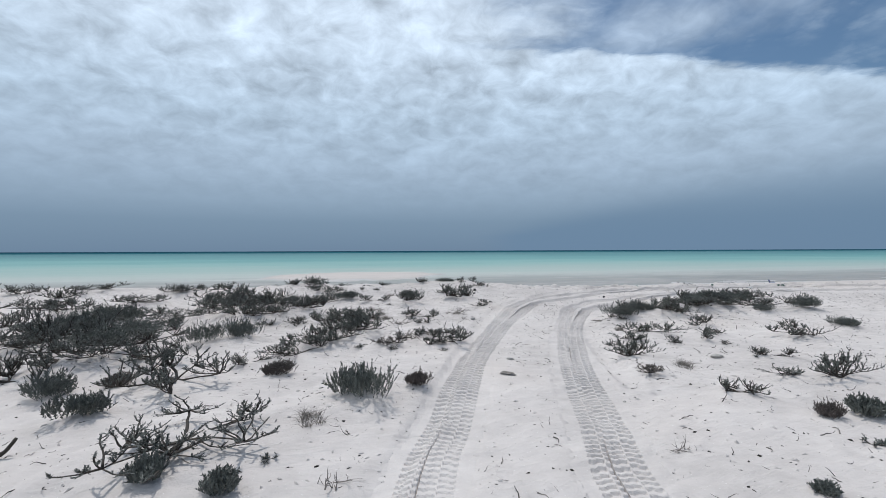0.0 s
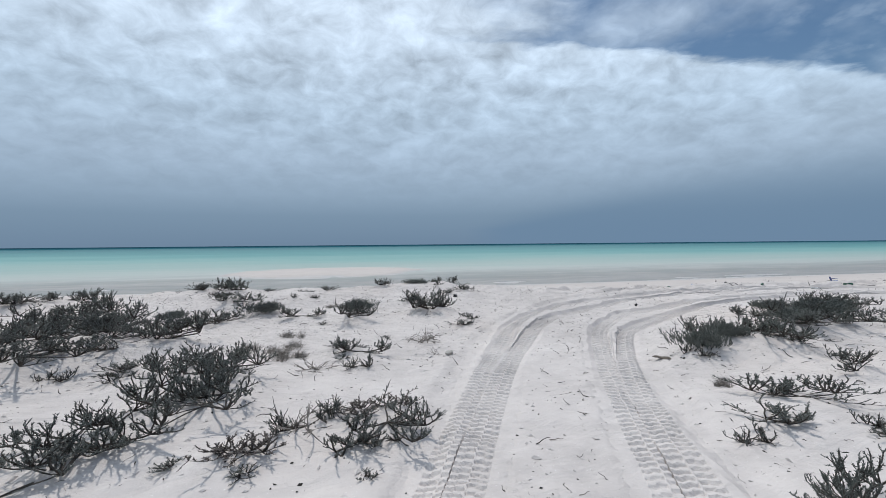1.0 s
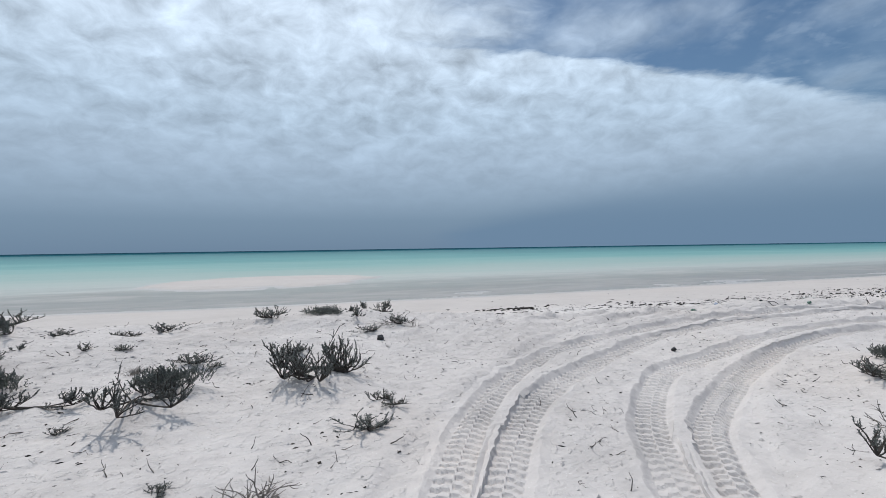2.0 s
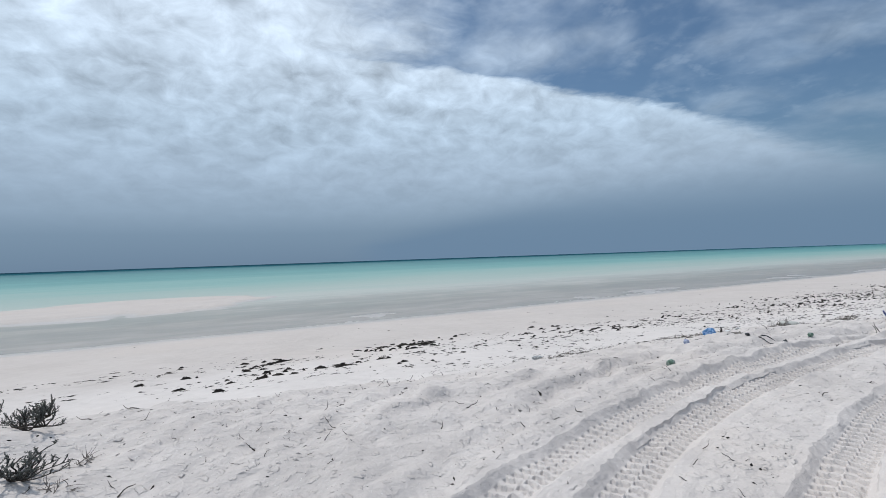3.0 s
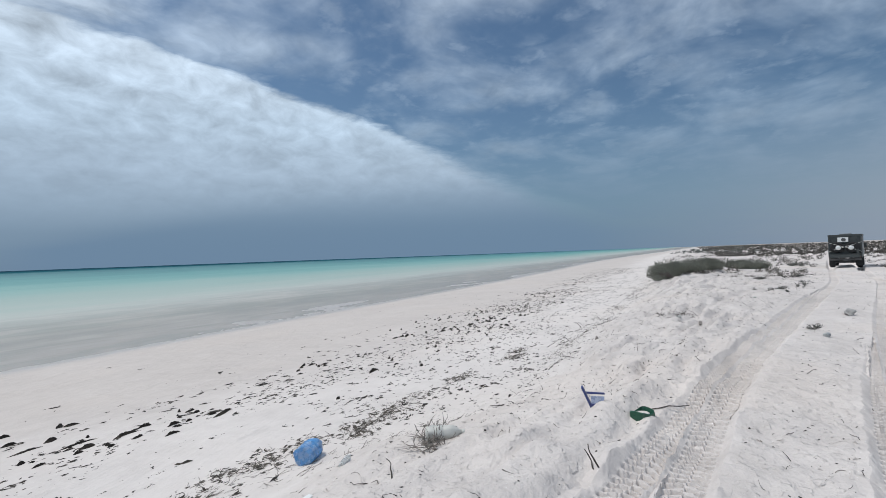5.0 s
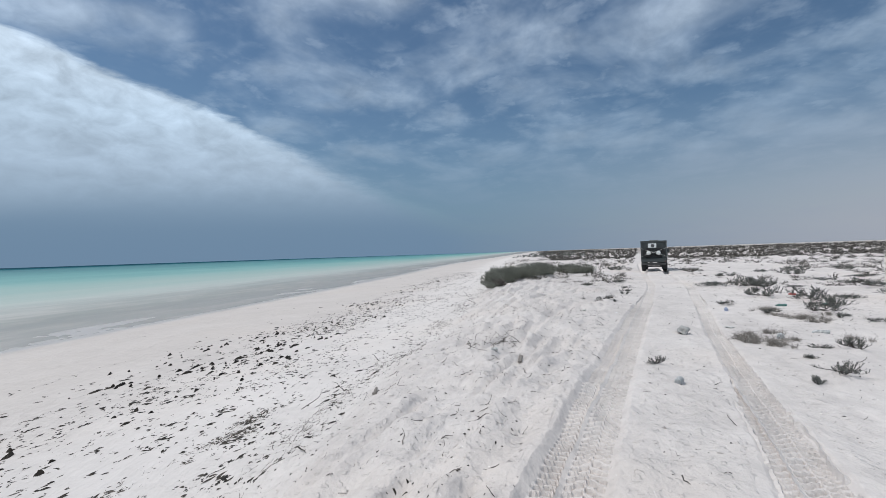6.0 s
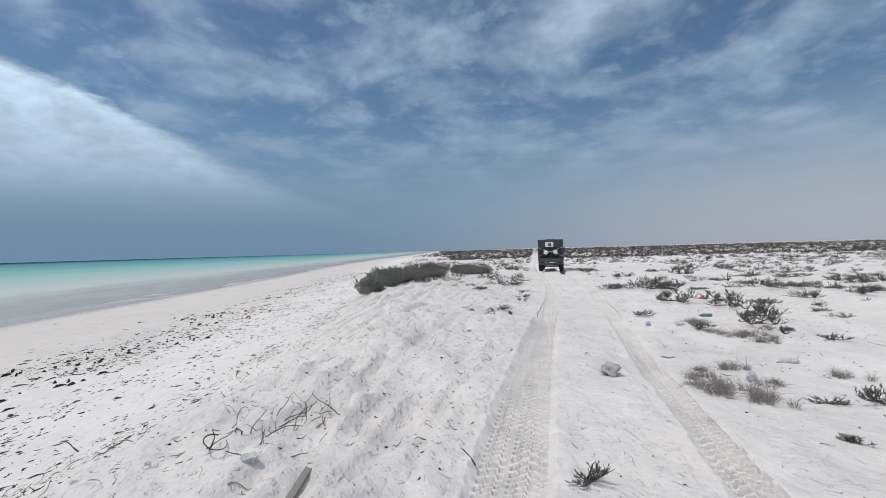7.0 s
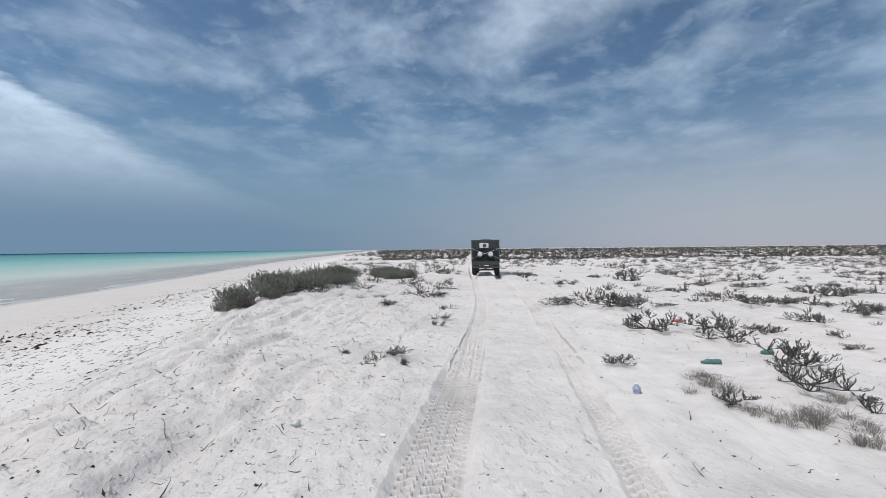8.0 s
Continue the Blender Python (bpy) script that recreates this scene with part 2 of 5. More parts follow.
BARK = bark_material("dark_twig", (0.032, 0.029, 0.026), (0.095, 0.082, 0.072))
DEADWOOD = bark_material("grey_deadwood", (0.12, 0.105, 0.095), (0.3, 0.275, 0.25))
WEED = leaf_material("dry_seaweed", (0.014, 0.012, 0.010), (0.032, 0.027, 0.022), (0.075, 0.062, 0.05), 0.8)
LEAF_FAR = leaf_material("distant_leaf", (0.05, 0.047, 0.04), (0.085, 0.075, 0.064), (0.13, 0.115, 0.098))
SHELL = plain_material("bleached_shell", (0.72, 0.69, 0.65), 0.6)


# ---------------------------------------------------------------- mesh helpers
def mesh_np(name, verts, tris, mat, smooth=False):
    """One mesh from arrays of vertices and triangles."""
    verts, tris = np.asarray(verts, np.float32), np.asarray(tris, np.int32)
    me = bpy.data.meshes.new(name)
    k = tris.shape[1]
    me.vertices.add(len(verts)), me.loops.add(tris.size), me.polygons.add(len(tris))
    me.vertices.foreach_set("co", verts.ravel())
    me.loops.foreach_set("vertex_index", tris.ravel())
    me.polygons.foreach_set("loop_start", np.arange(0, tris.size, k, dtype=np.int32))
    me.polygons.foreach_set("use_smooth", np.full(len(tris), smooth, bool))
    me.update(calc_edges=True)
    me.materials.append(mat)
    return me


class Soup:
    """Gathers pieces of triangles."""

    def __init__(self):
        self.v, self.f, self.n = [], [], 0

    def add(self, verts, tris):
        self.v.append(np.asarray(verts, float)), self.f.append(np.asarray(tris, int) + self.n)
        self.n += len(verts)

    def arrays(self):
        return np.concatenate(self.v), np.concatenate(self.f)

    def mesh(self, name, mat, smooth=False):
        return mesh_np(name, *self.arrays(), mat, smooth)


def tube(points, radii, sides=5):
    """A tapered tube along points."""
    p = np.asarray(points, float)
    d = np.gradient(p, axis=0)
    d /= np.linalg.norm(d, axis=1)[:, None] + 1e-9
    ref = np.array((0.31, 0.17, 0.94))
    a = np.cross(d, ref)
    a /= np.linalg.norm(a, axis=1)[:, None] + 1e-9
    b = np.cross(d, a)
    ang = np.arange(sides) * 2 * math.pi / sides
    ring = p[:, None] + np.asarray(radii)[:, None, None] * (np.cos(ang)[None, :, None] * a[:, None] + np.sin(ang)[None, :, None] * b[:, None])
    verts = np.concatenate([ring.reshape(-1, 3), p[:1], p[-1:]])
    n, f = len(p), []
    for i in range(n - 1):
        for k in range(sides):
            q = (k + 1) % sides
            f += [(i * sides + k, i * sides + q, (i + 1) * sides + q), (i * sides + k, (i + 1) * sides + q, (i + 1) * sides + k)]
    for k in range(sides):
        q = (k + 1) % sides
        f += [(n * sides, q, k), (n * sides + 1, (n - 1) * sides + k, (n - 1) * sides + q)]
    return verts, f


def spindles(at, ways, length, radius):
    """Many small pointed leaves: three-sided cones seated on their twig."""
    at, ways = np.asarray(at, float), np.asarray(ways, float)
    ways = ways / (np.linalg.norm(ways, axis=1)[:, None] + 1e-9)
    a = np.cross(ways, (0.3, 0.5, 0.81))
    a /= np.linalg.norm(a, axis=1)[:, None] + 1e-9
    b = np.cross(ways, a)
    length, radius = np.broadcast_to(length, len(at))[:, None], np.broadcast_to(radius, len(at))[:, None]
    v = np.stack([at + radius * (math.cos(t) * a + math.sin(t) * b) for t in (0, 2.094, 4.189)] + [at + ways * length], 1)
    f = np.array([(0, 1, 3), (1, 2, 3), (2, 0, 3)])[None] + 4 * np.arange(len(at))[:, None, None]
    return v.reshape(-1, 3), f.reshape(-1, 3)


def part(name, data, parent, label="", mat=None):
    """A mesh, or a bmesh with its material, as one object under a thing."""
    if isinstance(data, bmesh.types.BMesh):
        me = bpy.data.meshes.new(name)
        data.to_mesh(me)
        data.free()
        me.materials.append(mat)
        data = me
    ob = new(name, data)
    ob.parent = parent
    return tagged(ob, label)


def thing(name, label, category, group="", at=(0, 0, 0), turn=0.0, scale=1.0):
    ob = new(name)
    ob.empty_display_size = 0.1
    ob.matrix_basis = Matrix.Translation(at) @ Matrix.Rotation(turn, 4, "Z") @ Matrix.Scale(scale, 4)
    return tagged(ob, label, category, group)


# ---------------------------------------------------------------- ground
_lattice = np.random.RandomState(5).rand(256, 256)


def value_noise(x, y):
    xi, yi = np.floor(x).astype(int), np.floor(y).astype(int)
    fx, fy = x - xi, y - yi
    fx, fy = fx * fx * (3 - 2 * fx), fy * fy * (3 - 2 * fy)
    a, b = _lattice[xi % 256, yi % 256], _lattice[(xi + 1) % 256, yi % 256]
    c, d = _lattice[xi % 256, (yi + 1) % 256], _lattice[(xi + 1) % 256, (yi + 1) % 256]
    return (a + (b - a) * fx) * (1 - fy) + (c + (d - c) * fx) * fy - 0.5


def shore(x):
    """y of the waterline."""
    return np.interp(x, [-3000, -60, -10, 13, 31, 63, 91, 170, 280, 3000], [-400, 41, 45.8, 49.9, 54, 60.9, 67.5, 88, 110, 600])


SEA = -1.8


def edge_shift(x):
    """How much further from the water the scarp stands as the beach widens."""
    return np.interp(x, [13, 16, 18.5, 21, 27, 40, 400], [0, 0.7, 1.5, 2.0, 2.4, 2.6, 2.6])


def relief(x, y):
    """Height of the sand: sea bed, beach, low scarp, dune flat."""
    x, y = np.asarray(x, float), np.asarray(y, float)
    s = shore(x) - y
    s = s - edge_shift(x) * np.clip((s - 8) / 10, 0, 1)
    bend = 0.9 * value_noise(x * 0.25 + 9, y * 0.05) + 0.5 * value_noise(x * 0.9, y * 0.2)
    z = np.interp(s + bend * ((s > 14) & (s < 28)), [-2500, -60, -16, -7, 0, 13, 19.6, 20.6, 21.6, 23.2, 26, 30, 36, 50, 3000],
                  [-12, -2.3, -1.93, -1.86, -1.8, -1.05, -0.66, -0.52, -0.12, 0.12, 0.1, -0.05, -0.2, -0.25, -1.2])
    z += 0.3 * np.exp(-((s - 24) / 2.4) ** 2) / (1 + np.exp(np.clip(x - 3.5, -30, 30)))
    dune = np.clip((s - 19.5) / 3.0, 0, 1)
    crest = np.exp(-((s - 22.5) / 2.6) ** 2)
    z += dune * (0.13 * value_noise(x / 3.7 + 3, y / 3.1) + 0.055 * value_noise(x / 1.3, y / 1.1 + 7))
    tilt_x, tilt_y = x * 0.83 - y * 0.55, x * 0.55 + y * 0.83
    z += (0.03 + 0.06 * crest) * dune * value_noise(tilt_x / 0.8, tilt_y / 0.42) * 1.6
    z += (0.005 + 0.03 * dune) * value_noise(x / 0.26, y / 0.23)
    z += 0.010 * np.clip(s / 4, 0, 1) * value_noise(x / 0.6 + 31, y / 0.5)
    foot = value_noise(x / 0.42 + 50, y / 0.36) + 0.5 * value_noise(x / 0.19, y / 0.17 + 20)
    rough = dune * (0.16 + 0.84 * np.exp(-((s - 23.4) / 2.8) ** 2) * (0.35 + 0.65 / (1 + np.exp(np.clip(4 - x, -30, 30)))))
    z -= rough * 0.2 * np.clip(foot - 0.16, 0, 0.25)
    z += rough * 0.16 * np.clip(-foot - 0.2, 0, 0.25)
    off = y - np.interp(x, [2, 4.7, 6.4, 9.5, 12.3, 15.2, 60], [17, 21.2, 22.4, 23.9, 24.9, 25.4, 25.0])
    furrow = value_noise(x / 3.4 + 2, off / 0.5 + 0.8 * value_noise(x / 1.5, y / 1.5)) + 0.5 * value_noise(x / 1.1, off / 0.24)
    rough = rough * (1 - 0.8 * np.clip((0.9 - np.abs(off + 1.3) / 2.2) * 4, 0, 1))
    z += rough * np.interp(x, [16, 24], [0.34, 0.62]) * np.clip(np.abs(furrow) - 0.06, 0, 0.3)
    z += rough * np.interp(x, [16, 24], [0.1, 0.13]) * value_noise(x / 0.5 + 7, y / 0.42) * np.abs(value_noise(x / 1.9, y / 1.6)) * 2
    round_bar = np.hypot((x + 14) / 14, (y - 74 - 0.12 * (x + 14)) / 12.5) + 0.3 * value_noise(x / 6, y / 5) + 0.16 * value_noise(x / 1.8, y / 1.5)
    bar = 0.40 * np.clip((1.12 - round_bar) / 0.3, 0, 1) + 0.42 * np.exp(-((x + 80) / 26) ** 2 - ((y - 92) / 10) ** 2)
    shoal = np.clip(-s / 3, 0, 1) * np.exp(-np.clip(-s, 0, 400) / 60)
    z += bar * np.clip(-s / 12, 0, 1) + shoal * (0.09 * value_noise((x + 0.2 * y) / 9, (y - 0.2 * x) / 2.2) + 0.05 * value_noise(x / 3.1, y / 1.3))
    return z


# wheel lines: the left wheels of the two vehicles that passed, 2.1 m between wheels
TRACK_A = [(-0.6, -6), (-0.55, 0), (-0.34, 4.7), (-0.05, 6.6), (0.5, 9.9), (1.42, 13.8), (2.2, 16.5), (3.1, 18.9), (4.7, 21.2), (6.4, 22.4), (9.5, 23.9), (12.3, 24.9), (15.2, 25.5),
           (18.5, 25.52), (22, 25.48), (27, 25.34), (33, 25.02), (38, 24.66), (43, 24.32), (50, 23.99), (58.6, 24.07), (72, 24.2), (95, 24.5)]
TRACK_B = [(-0.34, -6), (-0.29, 0), (-0.08, 4.7), (0.22, 6.6), (0.78, 9.9), (1.76, 13.8), (2.65, 16.4), (3.8, 18.8), (5.7, 20.8), (7.1, 21.9), (8.9, 22.95), (11.2, 23.85), (13.6, 24.5),
           (16, 24.95), (18.8, 25.2), (22, 25.22), (25.4, 25.1), (33, 24.74), (38, 24.44), (43, 24.24), (50, 23.96), (58.6, 24.06), (72, 24.2), (95, 24.5)]


def smooth_line(pts, gap=0.05):
    """A Catmull-Rom line through pts, at even gaps."""
    p = np.array([pts[0]] + list(pts) + [pts[-1]], float)
    out = []
    for i in range(1, len(p) - 2):
        t = np.linspace(0, 1, 40, endpoint=False)[:, None]
        a, b, c, d = p[i - 1:i + 3]
        out.append(0.5 * (2 * b + (c - a) * t + (2 * a - 5 * b + 4 * c - d) * t ** 2 + (3 * b - a - 3 * c + d) * t ** 3))
    out = np.concatenate(out)
    run = np.r_[0, np.cumsum(np.linalg.norm(np.diff(out, axis=0), axis=1))]
    at = np.arange(0, run[-1], gap)
    return np.stack([np.interp(at, run, out[:, 0]), np.interp(at, run, out[:, 1])], 1)


def beside(line, metres):
    """The line shifted to its right."""
    d = np.gradient(line, axis=0)
    d /= np.linalg.norm(d, axis=1)[:, None]
    return line + np.stack([d[:, 1], -d[:, 0]], 1) * metres


def far_wheels(line, n):
    """The line of the right wheels of vehicle n, which wandered a little."""
    return beside(line, (2.1 + np.interp(line[:, 0], [22, 28, 40, 50], ((0, 0.16, 0.1, 0), (0, -0.1, -0.14, 0))[n]))[:, None])


WHEELS = []
for n, row in enumerate((TRACK_A, TRACK_B)):
    line = smooth_line(row)
    WHEELS += [line, far_wheels(line, n)]
OLD = [smooth_line([(-1.2, 2), (0.2, 9), (1.0, 14), (2.6, 18.6), (6.2, 23.2), (12, 26.2), (19, 26.9), (26, 26.2)]),
       smooth_line([(3.3, 8), (3.9, 12), (5.6, 17), (9, 20.6), (14, 22.6)]),
       smooth_line([(27, 27.2), (33, 27.6), (40, 26.2), (48, 25.4)])]

gx = np.concatenate([-42 - np.geomspace(0.7, 4000, 36)[::-1], np.arange(-42, -10.1, 0.8), np.arange(-10, 46.01, 0.09), 46.1 + np.geomspace(0.1, 4500, 100)])
gy = np.concatenate([2 - np.geomspace(0.1, 4000, 54)[::-1], np.arange(2, 33.01, 0.08), np.arange(33.2, 62, 0.4), np.arange(62, 92, 0.75), 92 + np.geomspace(0.7, 4500, 50)])
GX, GY = np.meshgrid(gx, gy, indexing="ij")
GZ = relief(GX, GY)


HEIGHT = [GZ]


def mound(x, y, r, h):
    """Sand gathered round a plant."""
    i0, i1 = np.searchsorted(gx, (x - 2.5 * r, x + 2.5 * r))
    j0, j1 = np.searchsorted(gy, (y - 2.5 * r, y + 2.5 * r))
    d = (GX[i0:i1, j0:j1] - x) ** 2 + (GY[i0:i1, j0:j1] - y) ** 2
    GZ[i0:i1, j0:j1] += h * np.exp(-d / (r * r))


def carve(lines, half, depth, lip):
    """Press wheel ruts into the sand, with a raised lip."""
    near = np.full(GX.shape, 9.0)
    for line in lines:
        for x, y in line[(line[:, 0] > -10) & (line[:, 0] < 97)]:
            i0, i1 = np.searchsorted(gx, (x - 0.6, x + 0.6))
            j0, j1 = np.searchsorted(gy, (y - 0.6, y + 0.6))
            if i1 > i0 and j1 > j0:
                d = np.hypot(GX[i0:i1, j0:j1] - x, GY[i0:i1, j0:j1] - y)
                near[i0:i1, j0:j1] = np.minimum(near[i0:i1, j0:j1], d)
    GZ[:] += np.interp(near, [0, half, half + 0.07, half + 0.13, half + 0.3], [-depth, -depth, lip * 0.7, lip, 0])
    return near


def ground_at(x, y, field=None):
    """Height of the built ground (or another field), by the grid."""
    GZ = HEIGHT[0] if field is None else field
    x, y = np.asarray(x, float), np.asarray(y, float)
    i = np.clip(np.searchsorted(gx, x) - 1, 0, len(gx) - 2)
    j = np.clip(np.searchsorted(gy, y) - 1, 0, len(gy) - 2)
    fx, fy = (x - gx[i]) / (gx[i + 1] - gx[i]), (y - gy[j]) / (gy[j + 1] - gy[j])
    return (GZ[i, j] * (1 - fx) + GZ[i + 1, j] * fx) * (1 - fy) + (GZ[i, j + 1] * (1 - fx) + GZ[i + 1, j + 1] * fx) * fy
# plants: x, y, breadth, height
SPRAWLING_A = [(-17.5, 19.3, 2.6, 0.7), (-15.2, 18.6, 2.7, 0.72), (-14.9, 19.9, 1.5, 0.49), (-14, 15.9, 1.7, 0.68), (-12.8, 15.9, 1.7, 0.68), (-12.2, 13.5, 1.8, 0.82), (-11.6, 17.6, 1.7, 0.6), (-11.4, 19.9, 0.8, 0.48),
    (-11.3, 15.9, 1.2, 0.48), (-11.2, 20.3, 1.2, 0.54), (-10.8, 11.6, 1.1, 0.5), (-10.8, 12.3, 1.1, 0.45), (-10.4, 20.8, 0.69, 0.51), (-9.6, 14.8, 1.1, 0.4), (-9.3, 20.3, 0.83, 0.67), (-9.2, 10, 0.85, 0.43),
    (-8.9, 10, 1.6, 0.85), (-8.9, 18.9, 0.75, 0.37), (-8.5, 17.8, 1.6, 0.8), (-8.3, 10.8, 1.8, 0.92), (-8.3, 13, 1.3, 0.56), (-7.9, 14.3, 1.2, 0.52), (-7.9, 18.9, 1.2, 0.6)]
SPRAWLING_B = [(-7.8, 16.2, 0.93, 0.7), (-7.7, 19.2, 0.69, 0.62), (-7.5, 8, 0.78, 0.88), (-7.5, 18.2, 0.75, 0.37), (-7.5, 23, 0.56, 0.35), (-7.4, 12.3, 0.9, 0.6), (-7.4, 16.3, 0.71, 0.71), (-7.3, 8.8, 1.3, 0.53),
    (-7.1, 22.4, 0.58, 0.48), (-7, 9.1, 1.1, 0.55), (-6.8, 9.9, 1.4, 0.72), (-6.5, 16.1, 1.2, 0.58), (-6.5, 23, 0.8, 0.56), (-6.4, 14.3, 1.4, 0.52), (-6.4, 17, 1, 0.64), (-6.2, 15.4, 2.2, 0.89),
    (-6, 14, 1.1, 0.46), (-6, 22.4, 0.8, 0.45), (-5.9, 9.4, 1, 0.69), (-5.7, 15.9, 1.2, 0.49), (-5.7, 20.4, 0.67, 0.18), (-5.6, 21, 0.6, 0.17), (-5.2, 13.8, 0.45, 0.27)]
SPRAWLING_C = [(-5.2, 20.3, 1, 0.42), (-5, 14.8, 0.91, 0.4), (-4.9, 21.5, 0.23, 0.1), (-4.9, 22.5, 0.42, 0.28), (-4.8, 15.7, 1.5, 0.76), (-4.6, 8, 1.6, 0.97), (-4.6, 18.4, 0.87, 0.29), (-4.4, 14.1, 0.56, 0.28),
    (-4.4, 15.5, 0.77, 0.77), (-4.3, 13.6, 0.43, 0.18), (-4, 9.5, 0.58, 0.29), (-3.7, 21.4, 0.25, 0.13), (-3.7, 22.5, 0.43, 0.3), (-3.6, 13.9, 0.64, 0.46), (-3.4, 11.1, 0.65, 0.36), (-3.2, 10.2, 0.99, 0.37),
    (-3.1, 5.5, 1.5, 0.64), (-3.1, 21.4, 0.25, 0.1), (-3, 13.9, 0.83, 0.45), (-2.9, 11.6, 0.7, 0.38), (-2.9, 22.5, 0.56, 0.2), (-2.8, 11.1, 0.83, 0.54), (-2.8, 18.9, 0.76, 0.45)]
SPRAWLING_D = [(-2.7, 13.5, 1.2, 0.78), (-2.5, 12.4, 1.1, 0.74), (-2.1, 12.1, 1.5, 0.66), (-2.1, 18.3, 0.36, 0.18), (-2, 5.3, 0.19, 0.19), (-1.9, 10.9, 0.44, 0.22), (-1.6, 18.8, 1.1, 0.53), (-1.5, 11, 0.74, 0.4),
    (-1.5, 20.5, 0.7, 0.35), (-1.2, 10.7, 0.43, 0.21), (-1.2, 20.5, 0.39, 0.28), (-1.1, 15.6, 0.58, 0.29), (-1, 15, 0.31, 0.18), (-1, 23.6, 0.9, 0.35), (-0.9, 29.2, 0.7, 0.55), (-0.8, 11.7, 0.72, 0.42),
    (-0.8, 15.8, 0.43, 0.25), (-0.7, 15.3, 0.88, 0.52), (-0.6, 14.5, 0.58, 0.58), (-0.4, 16.9, 0.4, 0.28), (-0.3, 11, 0.51, 0.62), (-0.3, 12.1, 0.66, 0.33), (-0.1, 11.4, 0.37, 0.18)]
SPRAWLING_E = [(0, 10.7, 0.32, 0.32), (0, 21.2, 0.63, 0.32), (0.1, 11.4, 0.5, 0.31), (0.1, 11.7, 0.99, 0.4), (0.3, 12.4, 0.67, 0.3), (0.4, 10.7, 0.32, 0.27), (0.6, 19.4, 0.94, 0.65), (0.6, 19.9, 1.2, 0.71),
    (0.9, 23.6, 0.8, 0.3), (1.3, 22.6, 0.6, 0.25), (1.3, 24.2, 0.75, 0.55), (1.3, 24.3, 0.36, 0.36), (1.5, 17.9, 0.63, 0.35), (1.6, 18.6, 0.56, 0.38), (1.9, 23.1, 0.6, 0.55), (4, 8.9, 0.65, 0.27),
    (4.1, 9.9, 0.84, 0.54), (4.7, 7.4, 0.72, 0.77), (5.2, 5.6, 0.27, 0.24), (5.5, 12.3, 1.2, 0.37), (5.6, 11.4, 0.52, 0.45), (6.3, 8.4, 0.61, 0.25), (6.8, 11.9, 0.73, 0.41)]
SPRAWLING_F = [(6.9, 11.4, 0.4, 0.35), (7.1, 8.2, 1, 0.6), (7.3, 12.6, 0.69, 0.29), (7.5, 15.6, 0.92, 0.51), (7.6, 13.9, 0.92, 0.39), (7.6, 14.8, 0.55, 0.26), (7.6, 16.4, 0.61, 0.38), (7.8, 15.2, 0.78, 0.28),
    (8, 14.6, 0.36, 0.23), (9.1, 18, 0.58, 0.44), (9.3, 18.7, 0.76, 0.28), (9.4, 12, 0.88, 0.41), (11.3, 17.1, 2, 0.68), (12.3, 19.9, 0.82, 0.51), (12.5, 19, 0.87, 0.58), (13, 19.8, 1.2, 0.59),
    (27.5, 22, 0.26, 0.16), (28.2, 21.6, 0.64, 0.32), (28.3, 24.4, 0.33, 0.15), (29.5, 21.5, 0.26, 0.1), (30.9, 20.3, 0.59, 0.34), (31.1, 20.9, 0.36, 0.29), (36.3, 18, 0.72, 0.31)]
SPRAWLING_G = [(37, 18.6, 0.41, 0.32), (37.1, 20.6, 0.7, 0.35), (37.5, 18.4, 0.3, 0.18), (37.8, 19, 1.1, 0.55), (38.2, 26.1, 0.62, 0.42), (38.3, 25.6, 0.21, 0.39), (38.8, 26, 0.84, 0.38), (39.2, 18.5, 1.7, 0.56),
    (39.3, 21.6, 1, 0.44), (39.3, 27, 0.23, 0.21), (39.6, 16, 0.84, 0.21), (41.2, 15.6, 0.64, 0.29), (41.9, 18.1, 1.2, 0.51), (42.8, 14.7, 0.59, 0.3), (43, 19.6, 1.3, 0.75), (43.1, 16.3, 0.73, 0.36),
    (43.1, 17.8, 1.1, 0.62), (43.6, 16.4, 0.64, 0.4), (43.8, 25.35, 0.38, 0.26), (44.4, 14.2, 1.2, 0.49), (44.7, 25.35, 0.61, 0.52), (46.2, 11.4, 0.94, 0.38), (46.7, 10.4, 1.3, 0.65)]
SPRAWLING_H = [(46.8, 19.3, 1.2, 0.58), (47.1, 27.4, 0.62, 0.3), (47.3, 18.9, 2, 0.99), (47.3, 25.35, 0.55, 0.55), (47.7, 27.5, 0.54, 0.26), (48, 12.7, 1.2, 0.43), (48, 20.7, 2, 0.45), (48.1, 17.1, 0.86, 0.34),
    (48.3, 10.9, 0.85, 0.43), (48.7, 13.6, 1.8, 0.69), (49.2, 20.4, 1.4, 0.28), (51.3, 25.9, 0.74, 0.36), (51.7, 13.4, 1.1, 0.45), (51.7, 25.8, 0.8, 0.37), (52.2, 8, 2, 0.78), (54.1, 5.6, 1.1, 0.7),
    (54.8, 7.2, 1.7, 0.35), (55, 14.2, 2.1, 0.44), (56.5, 25.45, 0.49, 0.34), (57.5, 8.7, 1.6, 0.39), (57.6, 3.8, 1.1, 0.47), (59.4, 18.5, 1.2, 0.46), (60.5, 9.8, 1.8, 0.5)]
